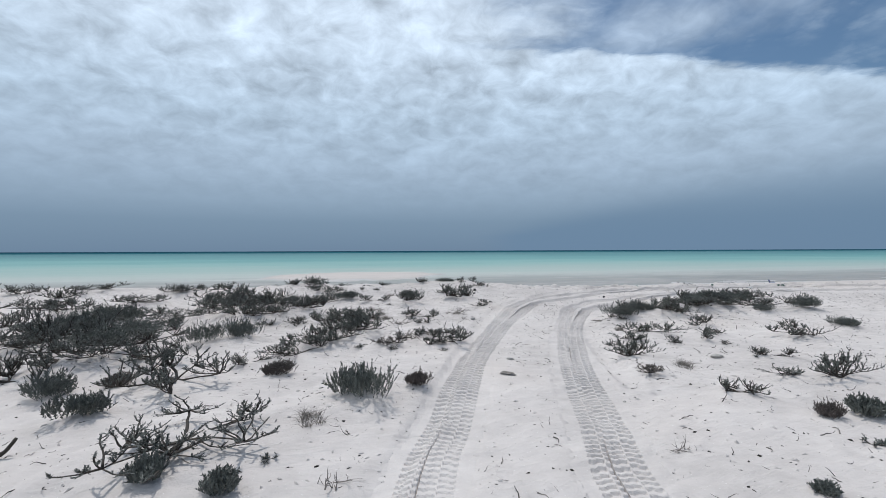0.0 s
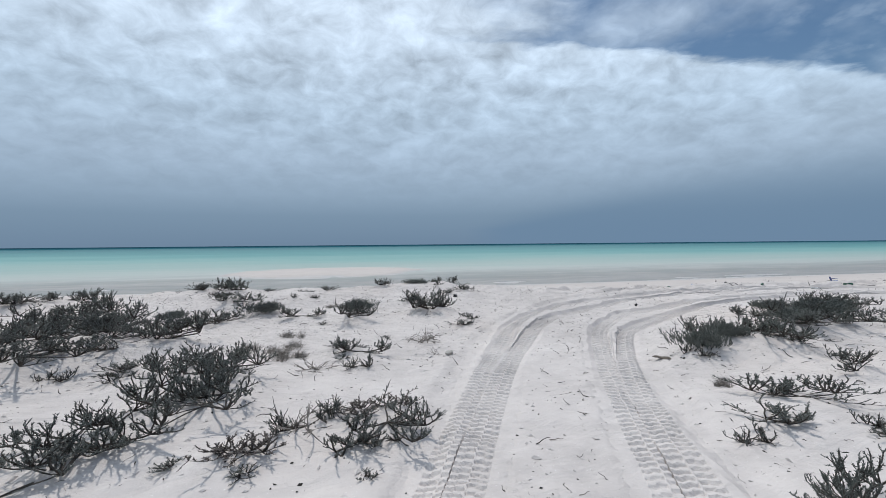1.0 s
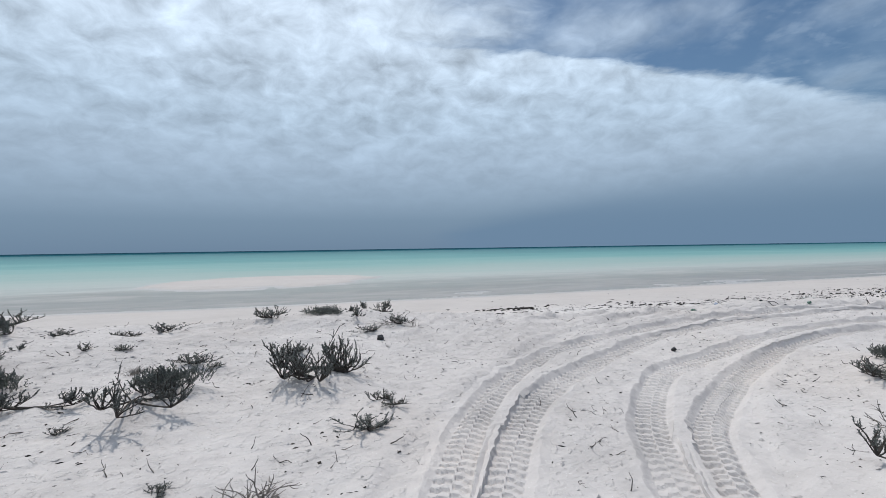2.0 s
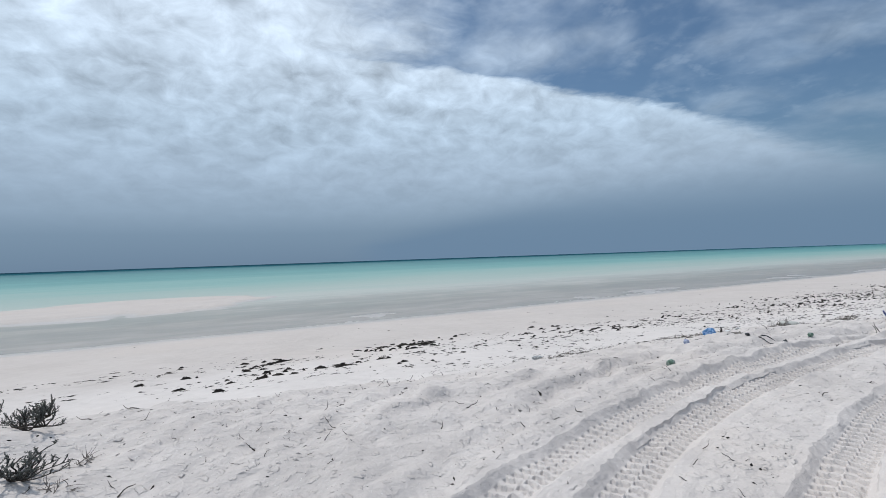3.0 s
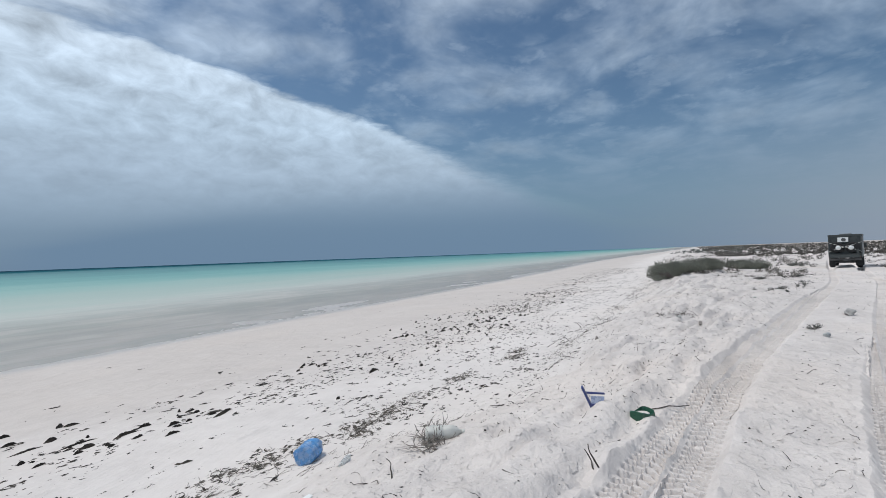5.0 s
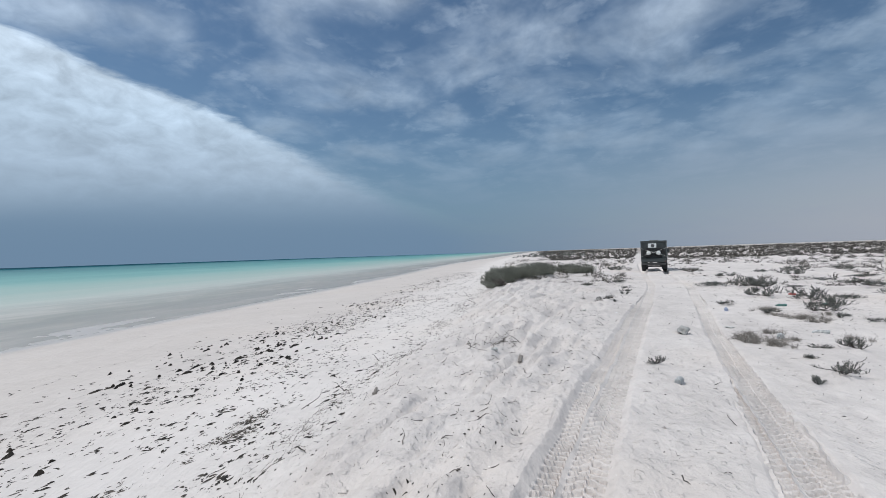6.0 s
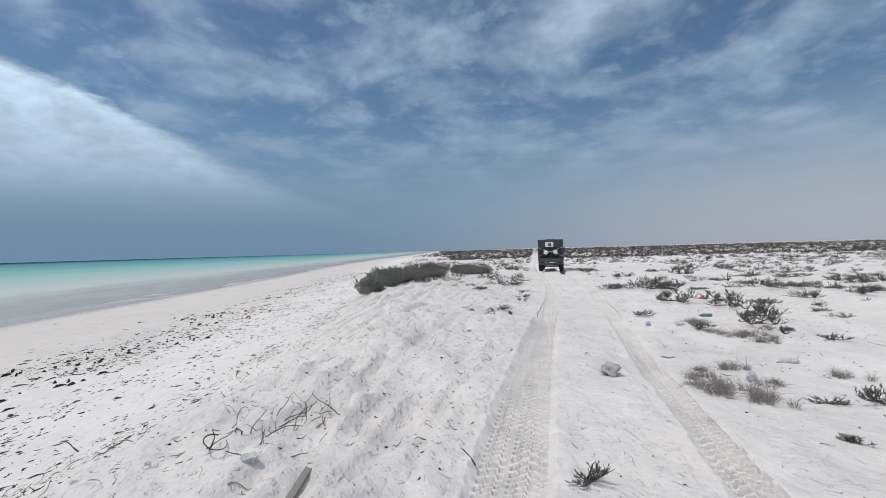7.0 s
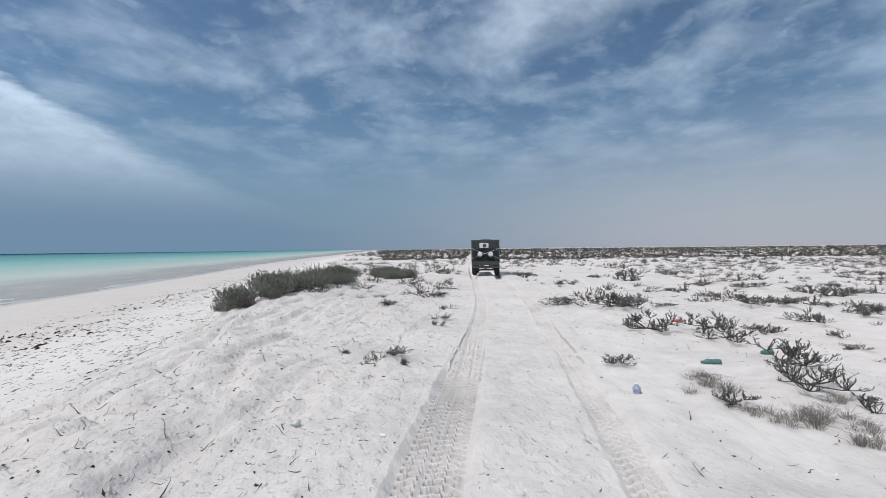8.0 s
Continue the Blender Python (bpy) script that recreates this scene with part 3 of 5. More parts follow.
SPRAWLING_I = [(4.2, 11.4, 0.5, 0.45), (4.8, 11.6, 0.75, 0.55), (7.2, 15.3, 1.3, 0.55), (6.3, 15.9, 0.9, 0.45), (5.4, 14.6, 0.6, 0.4), (7, 9.9, 0.8, 0.35), (8.9, 16.7, 1.25, 0.62), (9.5, 17.4, 1.1, 0.6), (10.2, 16.9, 0.9, 0.5), (64.7, 12.9, 2.1, 0.88), (68.7, 14, 2.3, 0.73), (69.5, 11.5, 2.3, 0.85), (69.8, 19.8, 2.5, 1), (70.8, 7.6, 2, 0.76), (71.8, 20.3, 2.5, 0.76), (74.2, 26.9, 1.8, 0.8)]
DENSE_A = [(-9.8, 12.3, 0.9, 0.45), (-9.6, 13, 1.6, 0.71), (-7.5, 10.5, 2.2, 0.77), (-6.3, 7.5, 0.77, 0.41), (-6.3, 18.9, 0.75, 0.38), (-5.7, 8, 0.39, 0.29), (-5.3, 11.5, 1.6, 0.77), (-5, 6.5, 0.6, 0.36),
    (-4, 19.5, 0.95, 0.48), (-3.2, 8.7, 0.64, 0.37), (-3, 4.7, 0.31, 0.34), (-2.2, 4.6, 0.36, 0.25), (-1.4, 7.4, 1.2, 0.86), (-1.4, 19.3, 0.98, 0.43), (-0.5, 7.8, 0.57, 0.52), (0.2, 23.8, 1.3, 0.29),
    (3.7, 4.5, 0.22, 0.11), (5.3, 6.4, 0.51, 0.3), (6, 6.6, 0.48, 0.28)]
DENSE_B = [(10.3, 19.3, 1.2, 0.49), (11.2, 16.2, 0.64, 0.32), (11.5, 18.7, 0.71, 0.35), (11.9, 13.7, 1, 0.42), (13.2, 17, 1.2, 0.68), (46.2, 33.2, 0.89, 1.1),
    (46.3, 32.9, 0.68, 1.1), (46.4, 32.9, 0.73, 0.79), (47.2, 33, 0.78, 0.84), (47.9, 33.6, 1.4, 0.85), (53.2, 34, 2, 1.3), (53.8, 33, 1.9, 0.88), (54.9, 34.4, 2.1, 0.94), (55.1, 32.8, 1.9, 1.2),
    (55.2, 31.6, 1.1, 0.55), (55.8, 31.7, 0.99, 0.68), (56.2, 32.2, 0.86, 0.64), (56.5, 31.9, 1.1, 0.82), (56.5, 32.2, 0.97, 0.63), (56.8, 32.4, 0.87, 0.65), (56.9, 31.8, 0.99, 0.56)]
DENSE_C = [(5.75, 14.95, 1.1, 0.52), (6.55, 15.3, 1.25, 0.58), (9.1, 16.9, 1.0, 0.42), (9.9, 17.3, 0.8, 0.4), (57, 31.9, 1.1, 0.54), (64.6, 30.1, 1.2, 0.88), (66.2, 29.9, 1.8, 1.3), (66.2, 30.4, 1.4, 0.74), (66.6, 29.5, 1.3, 0.7), (66.6, 31, 1.7, 0.98), (66.9, 29.7, 1.5, 0.91), (67.2, 31.1, 1.4, 0.85),
    (67.3, 31.1, 1.6, 1.3), (50.4, 33.1, 1.7, 0.9), (49.2, 33.3, 1.5, 0.8), (51.6, 32.6, 1.4, 0.7)]
TUFTS_A = [(-5.7, 19.3, 0.62, 0.31), (-3, 15.7, 0.68, 0.28), (-2.6, 17, 0.52, 0.22), (-2.5, 15.7, 0.91, 0.23), (-2.3, 15, 1.3, 0.26), (-2.3, 20.4, 0.57, 0.18), (-2.2, 15.9, 0.81, 0.35), (-1.9, 6.5, 0.47, 0.31),
    (-1.9, 15.4, 0.43, 0.21), (4.9, 9.5, 0.46, 0.29), (5, 13.1, 0.34, 0.21), (31.1, 21.7, 0.63, 0.37), (31.6, 22.2, 1, 0.34), (31.8, 22.5, 0.28, 0.22), (32, 21.2, 0.34, 0.17), (32.8, 22, 0.24, 0.17),
    (32.9, 19.7, 0.59, 0.3), (32.9, 21.5, 0.41, 0.31), (35.8, 19.7, 0.4, 0.33), (36.4, 19.3, 0.64, 0.21), (36.5, 19.9, 0.6, 0.3), (36.5, 24.85, 0.18, 0.13), (36.6, 20.5, 0.44, 0.17)]
TUFTS_B = [(30.95, 21.85, 0.6, 0.42), (31.5, 21.95, 0.8, 0.34), (32.3, 22.05, 0.7, 0.32), (36.8, 19.6, 0.67, 0.22), (37.3, 19, 0.59, 0.21), (37.5, 20.5, 1.1, 0.25), (38.5, 20.3, 0.6, 0.2)]
DRY = [(-1.4, 14.5, 0.89, 0.3), (-1.2, 4.8, 0.52, 0.23), (-1, 11.7, 0.97, 0.45), (0.4, 16.5, 0.74, 0.43), (0.6, 16.8, 0.67, 0.34), (0.7, 15.7, 0.37, 0.31), (1.6, 23, 0.6, 0.15), (2.2, 22.9, 0.29, 0.29),
    (2.2, 23.4, 0.37, 0.24), (2.9, 5.5, 0.33, 0.2), (7.7, 17.3, 0.7, 0.53)]
ALL_SPRAWLING = SPRAWLING_A + SPRAWLING_B + SPRAWLING_C + SPRAWLING_D + SPRAWLING_E + SPRAWLING_F + SPRAWLING_G + SPRAWLING_H + SPRAWLING_I
ALL_DENSE = DENSE_A + DENSE_B + DENSE_C
ALL_TUFTS = TUFTS_A + TUFTS_B
ALL_DRY = DRY
for x, y, b, h in ALL_DENSE + ALL_SPRAWLING:
    if b > 0.5 and x < 60:
        mound(x, y, 0.55 * b + 0.1, min(0.16, 0.13 * b))
carve(OLD, 0.16, 0.04, 0.02)
TRAILS = [smooth_line([(-4.6, 4.0), (-4.35, 4.95), (-4.42, 5.4), (-4.2, 5.8), (-3.7, 6.4), (-3.24, 6.9), (-2.88, 7.5), (-2.38, 8.1), (-2.0, 8.5)])]
carve(TRAILS, 0.03, 0.022, 0.008)
UNCUT = GZ.copy()
NEAR_A = carve(WHEELS[:2], 0.25, 0.17, 0.0)
NEAR_B = carve(WHEELS[2:], 0.25, 0.17, 0.0)

ni, nj = GX.shape
idx = np.arange(ni * nj).reshape(ni, nj)
quads = np.stack([idx[:-1, :-1], idx[1:, :-1], idx[1:, 1:], idx[:-1, 1:]], -1).reshape(-1, 4)
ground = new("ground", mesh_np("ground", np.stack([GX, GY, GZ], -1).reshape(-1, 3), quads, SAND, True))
tagged(ground, "pale coral sand of a dune flat and beach", "sand", kind="structure")

sea_mesh = bpy.data.meshes.new("water")
sea_mesh.from_pydata([(-4400, -700, SEA), (4400, -700, SEA), (4400, 4700, SEA), (-4400, 4700, SEA)], [], [(0, 1, 2, 3)])
sea_mesh.materials.append(WATER)
tagged(new("water", sea_mesh), "shallow turquoise lagoon water paling to grey at the shore", "sea", kind="structure")


def tread_strip(line, seed, under):
    """A wheel rut: two columns of lug prints on its floor, sloping walls, a crumbled rim. Where under, the newer rut has wiped it out."""
    run = np.r_[0, np.cumsum(np.linalg.norm(np.diff(line, axis=0), axis=1))]
    d = np.gradient(line, axis=0)
    d /= np.linalg.norm(d, axis=1)[:, None]
    side = np.stack([d[:, 1], -d[:, 0]], 1)
    w = np.array([-0.47, -0.39, -0.33, -0.3, -0.285, -0.265, -0.235, -0.205, -0.188, -0.178, -0.166, -0.14, -0.11, -0.08, -0.05, -0.028, -0.014, -0.004])
    w = np.r_[w, -w[::-1]]
    W, R = np.meshgrid(w, run)
    A = np.abs(W)
    wobble = 0.03 * value_noise(R / 0.28 + seed, np.sign(W) * 5) + 0.03 * value_noise(R / 0.09 + seed, np.sign(W) * 9)
    xy = line[:, None] + side[:, None] * (W + wobble * np.clip((A - 0.2) / 0.06, 0, 1))[..., None]
    X, Y = xy[..., 0], xy[..., 1]
    jag = 0.10 * np.sin(A * 62.0) + 0.35 * value_noise(R / 0.5, W * 4)
    phase = (R / 0.135 + A * np.interp(X, [13, 22], [2.2, 5.5]) + np.where(W > 0, 0.5, 0.0) + jag) % 1.0
    lug = np.interp(phase, [0, 0.14, 0.3, 0.62, 0.76, 1.0], [0.0, 0.1, 1.0, 0.85, 0.75, 0.0])
    pit = (1.0 - lug) * np.clip((0.19 - A) / 0.014, 0, 1) * np.clip((A - 0.003) / 0.012, 0.25, 1)
    worn = np.clip(1.0 + 0.8 * value_noise(X / 0.9 + seed, Y / 0.8), 0.35, 1.2)
    gully = np.interp(Y, [12, 18], [0.05, 1.0]) * np.interp(X, [16, 24], [1.0, 0.75])
    deep = 0.075 * gully * (1 + 0.35 * value_noise(X / 1.7 + seed, Y / 1.7))
    floor = np.interp(A, [0, 0.176, 0.205, 0.265, 0.285, 0.33, 0.47], [-1, -1, -0.8, -0.12, 0.04, 0.03, 0]) * deep - np.where(A > 0.45, 0.05, 0)
    crumbly = value_noise(X / 0.06, Y / 0.06) * (0.003 + 0.012 * ((A > 0.25) & (A < 0.35)) * gully)
    z = ground_at(X, Y, UNCUT) + floor + 0.008 * (A < 0.18) - pit * np.interp(X, [6, 10, 18], [0.034, 0.042, 0.058]) * worn + crumbly
    if under:
        z -= np.interp(ground_at(X, Y, NEAR_B), [0.165, 0.185], [0.25, 0.0])
    else:
        z -= np.where(A > np.interp(Y, [12, 15], [0.195, 0.25]), np.interp(ground_at(X, Y, NEAR_A), [0.17, 0.2], [0.2, 0.0]) * np.interp(X, [44, 48], [1, 0]), 0.0)
    n, k = R.shape
    q = np.arange(n * k).reshape(n, k)
    f = np.stack([q[:-1, :-1], q[:-1, 1:], q[1:, 1:], q[1:, :-1]], -1).reshape(-1, 4)
    return mesh_np("tyre_track", np.concatenate([xy, z[..., None]], -1).reshape(-1, 3), f[:, ::-1], PRESSED)


for n, row in enumerate((TRACK_A, TRACK_B)):
    for k in (0, 1):
        line = smooth_line(row, 0.0165)
        line = far_wheels(line, n) if k else line
        line = line[(line[:, 1] > 1.5) & (line[:, 0] < 66)]
        line = line[(line[:, 0] < 38) | (np.arange(len(line)) % 3 == 0)]
        tagged(new("tyre_track", tread_strip(line, 3 + n * 2 + k, n == 0)), "lugged truck tyre track pressed into pale sand", "tyre track", "tyre tracks", "structure")


# ---------------------------------------------------------------- plants
def unit(v):
    return v / (np.linalg.norm(v, axis=-1, keepdims=True) + 1e-9)


def grow(start, way, length, rs, lift=0.25, wander=0.25, n=6):
    """A crooked stem that turns upwards."""
    pts, way = [np.array(start, float)], unit(np.array(way, float))
    for i in range(n):
        way = unit(way + np.array((0, 0, lift / n * 2)) + rs.normal(0, wander / 2.2, 3))
        pts.append(pts[-1] + way * length / n)
        pts[-1][2] = max(pts[-1][2], 0.01)
    return np.array(pts)


def leaves_along(pts, rs, gap, size, out_at, out_way, from_=0.25):
    run = np.r_[0, np.cumsum(np.linalg.norm(np.diff(pts, axis=0), axis=1))]
    at = np.arange(run[-1] * from_, run[-1], gap)
    if not len(at):
        return
    p = np.stack([np.interp(at, run, pts[:, k]) for k in range(3)], 1)
    d = unit(np.stack([np.gradient(p[:, k]) if len(p) > 1 else np.zeros(1) for k in range(3)], 1) + 1e-4)
    for turn in range(2):
        out_at.append(p)
        out_way.append(unit(d * 0.8 + rs.normal(0, 0.62, p.shape) + (0, 0, 0.25)))


def leafy_shoot(start, way, length, rs, wood, at, ways, coarse, leafy, thick=0.0055):
    """One fleshy shoot: a short woody core and leaves set close round it."""
    tp = grow(start, way, length, rs, 0.35, 0.4, 3)
    covered = rs.rand() < leafy
    if not covered or rs.rand() < 0.3 / coarse:
        wood.add(*tube(tp, np.linspace(thick, 0.003, len(tp)), 3))
    if covered:
        leaves_along(tp, rs, 0.0105 * coarse ** 1.6, 0.02, at, ways, 0.08)


def sprawling(size, seed, leafy=1.0, mat=LEAF_DARK, coarse=1.0):
    """Saltbush: one or more rootstocks close together, each with forked stems that turn up into leafy shoots, and a few limbs lying out on the sand."""
    rs = np.random.RandomState(seed)
    wood, at, ways = Soup(), [], []
    squeeze = rs.uniform(0.55, 0.85)
    stocks = max(1, int(round(0.7 + 3.6 * size ** 1.4)))
    for k in range(stocks):
        a, q = rs.rand() * 6.283, math.sqrt(rs.rand()) if stocks > 1 else 0.0
        foot = np.array((math.cos(a) * q * (0.5 * size - 0.12), math.sin(a) * q * (0.5 * size - 0.12) * squeeze, 0.0))
        reach = min(0.5 * size, rs.uniform(0.17, 0.3))
        if q > 0:
            limb = grow((0, 0, 0.015), foot, float(np.linalg.norm(foot)), rs, 0.05, 0.25, 6)
            foot = limb[-1]
            wood.add(*tube(limb, np.linspace(0.013, 0.009, len(limb)), 4))
        drift = rs.normal(0, 0.5, 2)
        for i in range(rs.randint(6, 10)):
            a = rs.rand() * 6.283
            e = radians(rs.uniform(5, 35) if i % 3 else rs.uniform(35, 75))
            way = np.array((math.cos(a) * math.cos(e) + 0.35 * drift[0], math.sin(a) * math.cos(e) + 0.35 * drift[1], math.sin(e)))
            pts = grow(foot, way, reach * rs.uniform(0.75, 1.3), rs, 0.3, 0.5, 5)
            wood.add(*tube(pts, np.linspace(0.0085, 0.005, len(pts)), 4 if coarse < 1.2 else 3))
            leaves_along(pts, rs, 0.014 * coarse ** 1.6, 0.02, at, ways, 0.6)
            for j in range(rs.randint(4, 7)):
                n = rs.randint(2, len(pts))
                leafy_shoot(pts[n], unit(pts[n] - pts[n - 1]) * 0.6 + rs.normal(0, 0.5, 3) + (0, 0, 0.55), rs.uniform(0.045, 0.11), rs, wood, at, ways, coarse, leafy)
    for k in range(int(1.6 * size) if size > 0.5 else 0):
        a = rs.rand() * 6.283
        pts = grow((0, 0, 0.02), (math.cos(a), math.sin(a), rs.uniform(0.0, 0.15)), size * rs.uniform(0.34, 0.48), rs, 0.2, 0.5, 7)
        wood.add(*tube(pts, np.linspace(0.010, 0.004, len(pts)), 4))
        for j in range(rs.randint(8, 12)):
            n = rs.randint(3, len(pts))
            leafy_shoot(pts[n], unit(pts[n] - pts[n - 1]) * 0.5 + rs.normal(0, 0.6, 3) + (0, 0, 0.6), rs.uniform(0.05, 0.13), rs, wood, at, ways, coarse, leafy * 0.8)
    at, ways = np.concatenate(at), np.concatenate(ways)
    n = len(at)
    leaf = spindles(at, ways, coarse * rs.uniform(0.014, 0.030, n), coarse * rs.uniform(0.0036, 0.0064, n))
    return wood.mesh("branchwork", BARK, True), mesh_np("foliage", *leaf, mat)


def dense(size, seed, mat=LEAF_GREEN, coarse=1.0):
    """Bush of packed upright shoots: several domes grown together, steep at the sides, with a ragged top."""
    rs = np.random.RandomState(seed)
    at, ways = [], []
    domes = [(0.0, 0.0, 1.0)] if size < 0.5 else [(rs.normal(0, 0.13 if size < 1.2 else 0.19) * size, rs.normal(0, 0.11 if size < 1.2 else 0.16) * size, rs.uniform(0.5, 1.0)) for k in range(3 + int(2.4 * size))]
    n = int(60 + 150 * min(size, 2.2))
    for i in range(n):
        dx, dy, big = domes[i % len(domes)]
        a, q = rs.rand() * 6.283, math.sqrt(rs.rand())
        span = (0.30 if size < 1.2 else 0.22) * size * big
        foot = np.array((dx + math.cos(a) * q * span, dy + math.sin(a) * q * span, 0.02))
        hgt = size * 0.42 * big * math.sqrt(max(0.05, 1.0 - 0.72 * q * q)) * rs.uniform(0.62, 1.08)
        lean = np.array((math.cos(a), math.sin(a), 0)) * (0.12 + 0.75 * q * q) * rs.uniform(0.3, 1.2) + rs.normal(0, 0.16, 3) * (1, 1, 0)
        pts = grow(foot, lean + (0, 0, 1), max(hgt, 0.08), rs, 0.2, 0.34, 5)
        leaves_along(pts, rs, (0.028 if size < 1.2 else 0.042) * coarse ** 1.7, 0.02, at, ways, 0.15)
        for k in range(2):
            tp = grow(pts[rs.randint(2, 6)], lean * 0.6 + rs.normal(0, 0.45, 3) + (0, 0, 0.8), rs.uniform(0.05, 0.11) * (0.7 + 0.35 * size), rs, 0.3, 0.35, 3)
            leaves_along(tp, rs, (0.017 if size < 1.2 else 0.028) * coarse ** 1.7, 0.02, at, ways, 0.0)
    at, ways = np.concatenate(at), np.concatenate(ways)
    n = len(at)
    k = (1.0 if size < 1.2 else 1.45) * coarse
    leaf = spindles(at, ways + (0, 0, 0.5), k * rs.uniform(0.02, 0.042, n), k * rs.uniform(0.005, 0.009, n))
    return [mesh_np("crown", *leaf, mat)]


def tuft(size, seed):
    """Loose tussock of fine dry stems fanning out."""
    rs = np.random.RandomState(seed)
    blades, n = Soup(), int(190 + 300 * size)
    hearts = rs.normal(0, 0.24, (6, 2)) * size
    for i in range(n):
        hx, hy = hearts[rs.randint(6)]
        a, q = rs.rand() * 6.283, rs.rand() ** 0.6
        out = np.array((math.cos(a), math.sin(a), 0))
        foot = np.array((hx, hy, 0)) + out * q * 0.10 * size
        lean = out * q * 1.0 + rs.normal(0, 0.3, 3) * (1, 1, 0)
        l = rs.uniform(0.10, 0.30) * (0.6 + 0.6 * size) * (1.1 - 0.4 * q)
        w = unit(np.cross(lean + (0, 0, 1), rs.normal(0, 1, 3))) * rs.uniform(0.0014, 0.003)
        mid = foot + (lean * 0.35 + (0, 0, 0.75)) * l * 0.55
        tip = foot + (lean * 0.95 + rs.normal(0, 0.15, 3) + (0, 0, 0.85 - 0.3 * np.linalg.norm(lean))) * l
        blades.add([foot - w, foot + w, mid + w * 0.8, mid - w * 0.8, tip], [(0, 1, 2), (0, 2, 3), (3, 2, 4)])
    return blades.mesh("tussock", GRASS)


def dry_branch(size, seed):
    """Bleached bare branches lying on the sand."""
    rs = np.random.RandomState(seed)
    wood = Soup()
    for i in range(int(4 + 7 * size)):
        a = rs.rand() * 6.283
        pts = grow((rs.normal(0, 0.06), rs.normal(0, 0.06), 0.01), (math.cos(a), math.sin(a), rs.uniform(0.05, 0.7)), size * rs.uniform(0.3, 0.55), rs, 0.1, 0.5, 6)
        wood.add(*tube(pts, np.linspace(0.008, 0.003, len(pts)), 4))
        for k in range(4):
            j = rs.randint(1, len(pts))
            tp = grow(pts[j], unit(pts[j] - pts[j - 1]) + rs.normal(0, 0.7, 3), rs.uniform(0.08, 0.2), rs, 0.1, 0.5, 4)
            wood.add(*tube(tp, np.linspace(0.005, 0.002, len(tp)), 4))
    return wood.mesh("branchwork", DEADWOOD, True)


def plant(kind_name, meshes, label, category, group):
    """A plant with its true breadth and height."""
    ob = thing(kind_name, label, category, group)
    reach = []
    for me in meshes:
        part(me.name.split(".")[0], me, ob)
        v = np.empty(len(me.vertices) * 3, np.float32)
        me.vertices.foreach_get("co", v)
        reach.append(v.reshape(-1, 3))
    reach = np.concatenate(reach)
    lo, hi = np.percentile(reach, 2, axis=0), np.percentile(reach, 98, axis=0)
    return float(hi[0] - lo[0] + hi[1] - lo[1]) / 2, float(hi[2]), ob


def set_out(rows, models, seed, stout=0.44, least=0.45, most=0.85, slim=0.78):
    """Places one plant a row, from the model nearest in breadth."""
    rs = np.random.RandomState(seed)
    used, last = set(), None
    for x, y, b, h in rows:
        b *= slim if -2.6 < x < 8.5 else 1.0
        d = [abs(math.log(b / s)) + 0.35 * rs.rand() + (0.3 if ob is last else 0.0) for s, tall, ob in models]
        size, tall, ob = models[int(np.argmin(d))]
        last = ob
        kx = min(1.3, max(0.7, b / size))
        kz = min(max(stout * h / tall, least * kx), most * kx)
        m = Matrix.Translation((x, y, float(ground_at(x, y)) - 0.012)) @ Matrix.Rotation(rs.rand() * 6.283, 4, "Z") @ Matrix.Diagonal((kx, kx, kz, 1))
        if ob in used:
            copy_thing(ob, m)
        else:
            used.add(ob)
            ob.matrix_basis = m
    for size, tall, ob in models:
        if ob not in used:
            for o in list(ob.children) + [ob]:
                bpy.data.objects.remove(o)


def saltbushes(coarse):
    return [plant("saltbush", sprawling(s, seed, leafy, mat, coarse), label, "shrub", "sprawling saltbushes") for s, seed, leafy, mat, label in (
        (0.28, 10, 1.0, LEAF_DARK, "very small dark saltbush with a few leafy shoots"),
        (0.35, 11, 1.0, LEAF_DARK, "small dark saltbush with crooked leafy twigs on sand"),
        (0.45, 12, 0.6, LEAF_DARK, "small open saltbush of dark knobbly twigs"),
        (0.6, 18, 0.95, LEAF_DARK, "dark saltbush of upright forked shoots on sand"),
        (0.7, 13, 1.0, LEAF_DARK, "low sprawling saltbush with dark fleshy leaves"),
        (0.75, 14, 0.55, LEAF_DARK, "half-bare sprawling saltbush with dark forked branches"),
        (0.9, 15, 0.95, LEAF_RUST, "rust-tinged saltbush spreading low over the sand"),
        (1.0, 20, 0.8, LEAF_DARK, "open dark saltbush with forked limbs and leafy tips"),
        (1.15, 16, 0.95, LEAF_DARK, "broad sprawling saltbush with upturned dark branches"),
        (1.25, 19, 1.0, LEAF_GREEN, "broad grey-green saltbush low on the sand"),
        (1.5, 24, 0.9, LEAF_DARK, "wide dark saltbush of many forked shoots on sand"),
        (1.8, 17, 0.95, LEAF_DARK, "large tangled saltbush of dark crooked limbs"))]


set_out([r for r in ALL_SPRAWLING if r[0] < 20], saltbushes(1.0), 21, 0.56, 0.55, 1.1)
set_out([r for r in ALL_SPRAWLING if 20 <= r[0] < 42], saltbushes(1.01), 29, 0.62, 0.6, 1.1)
set_out([r for r in ALL_SPRAWLING if r[0] >= 42], saltbushes(1.25), 25, 0.55, 0.5, 1.0)


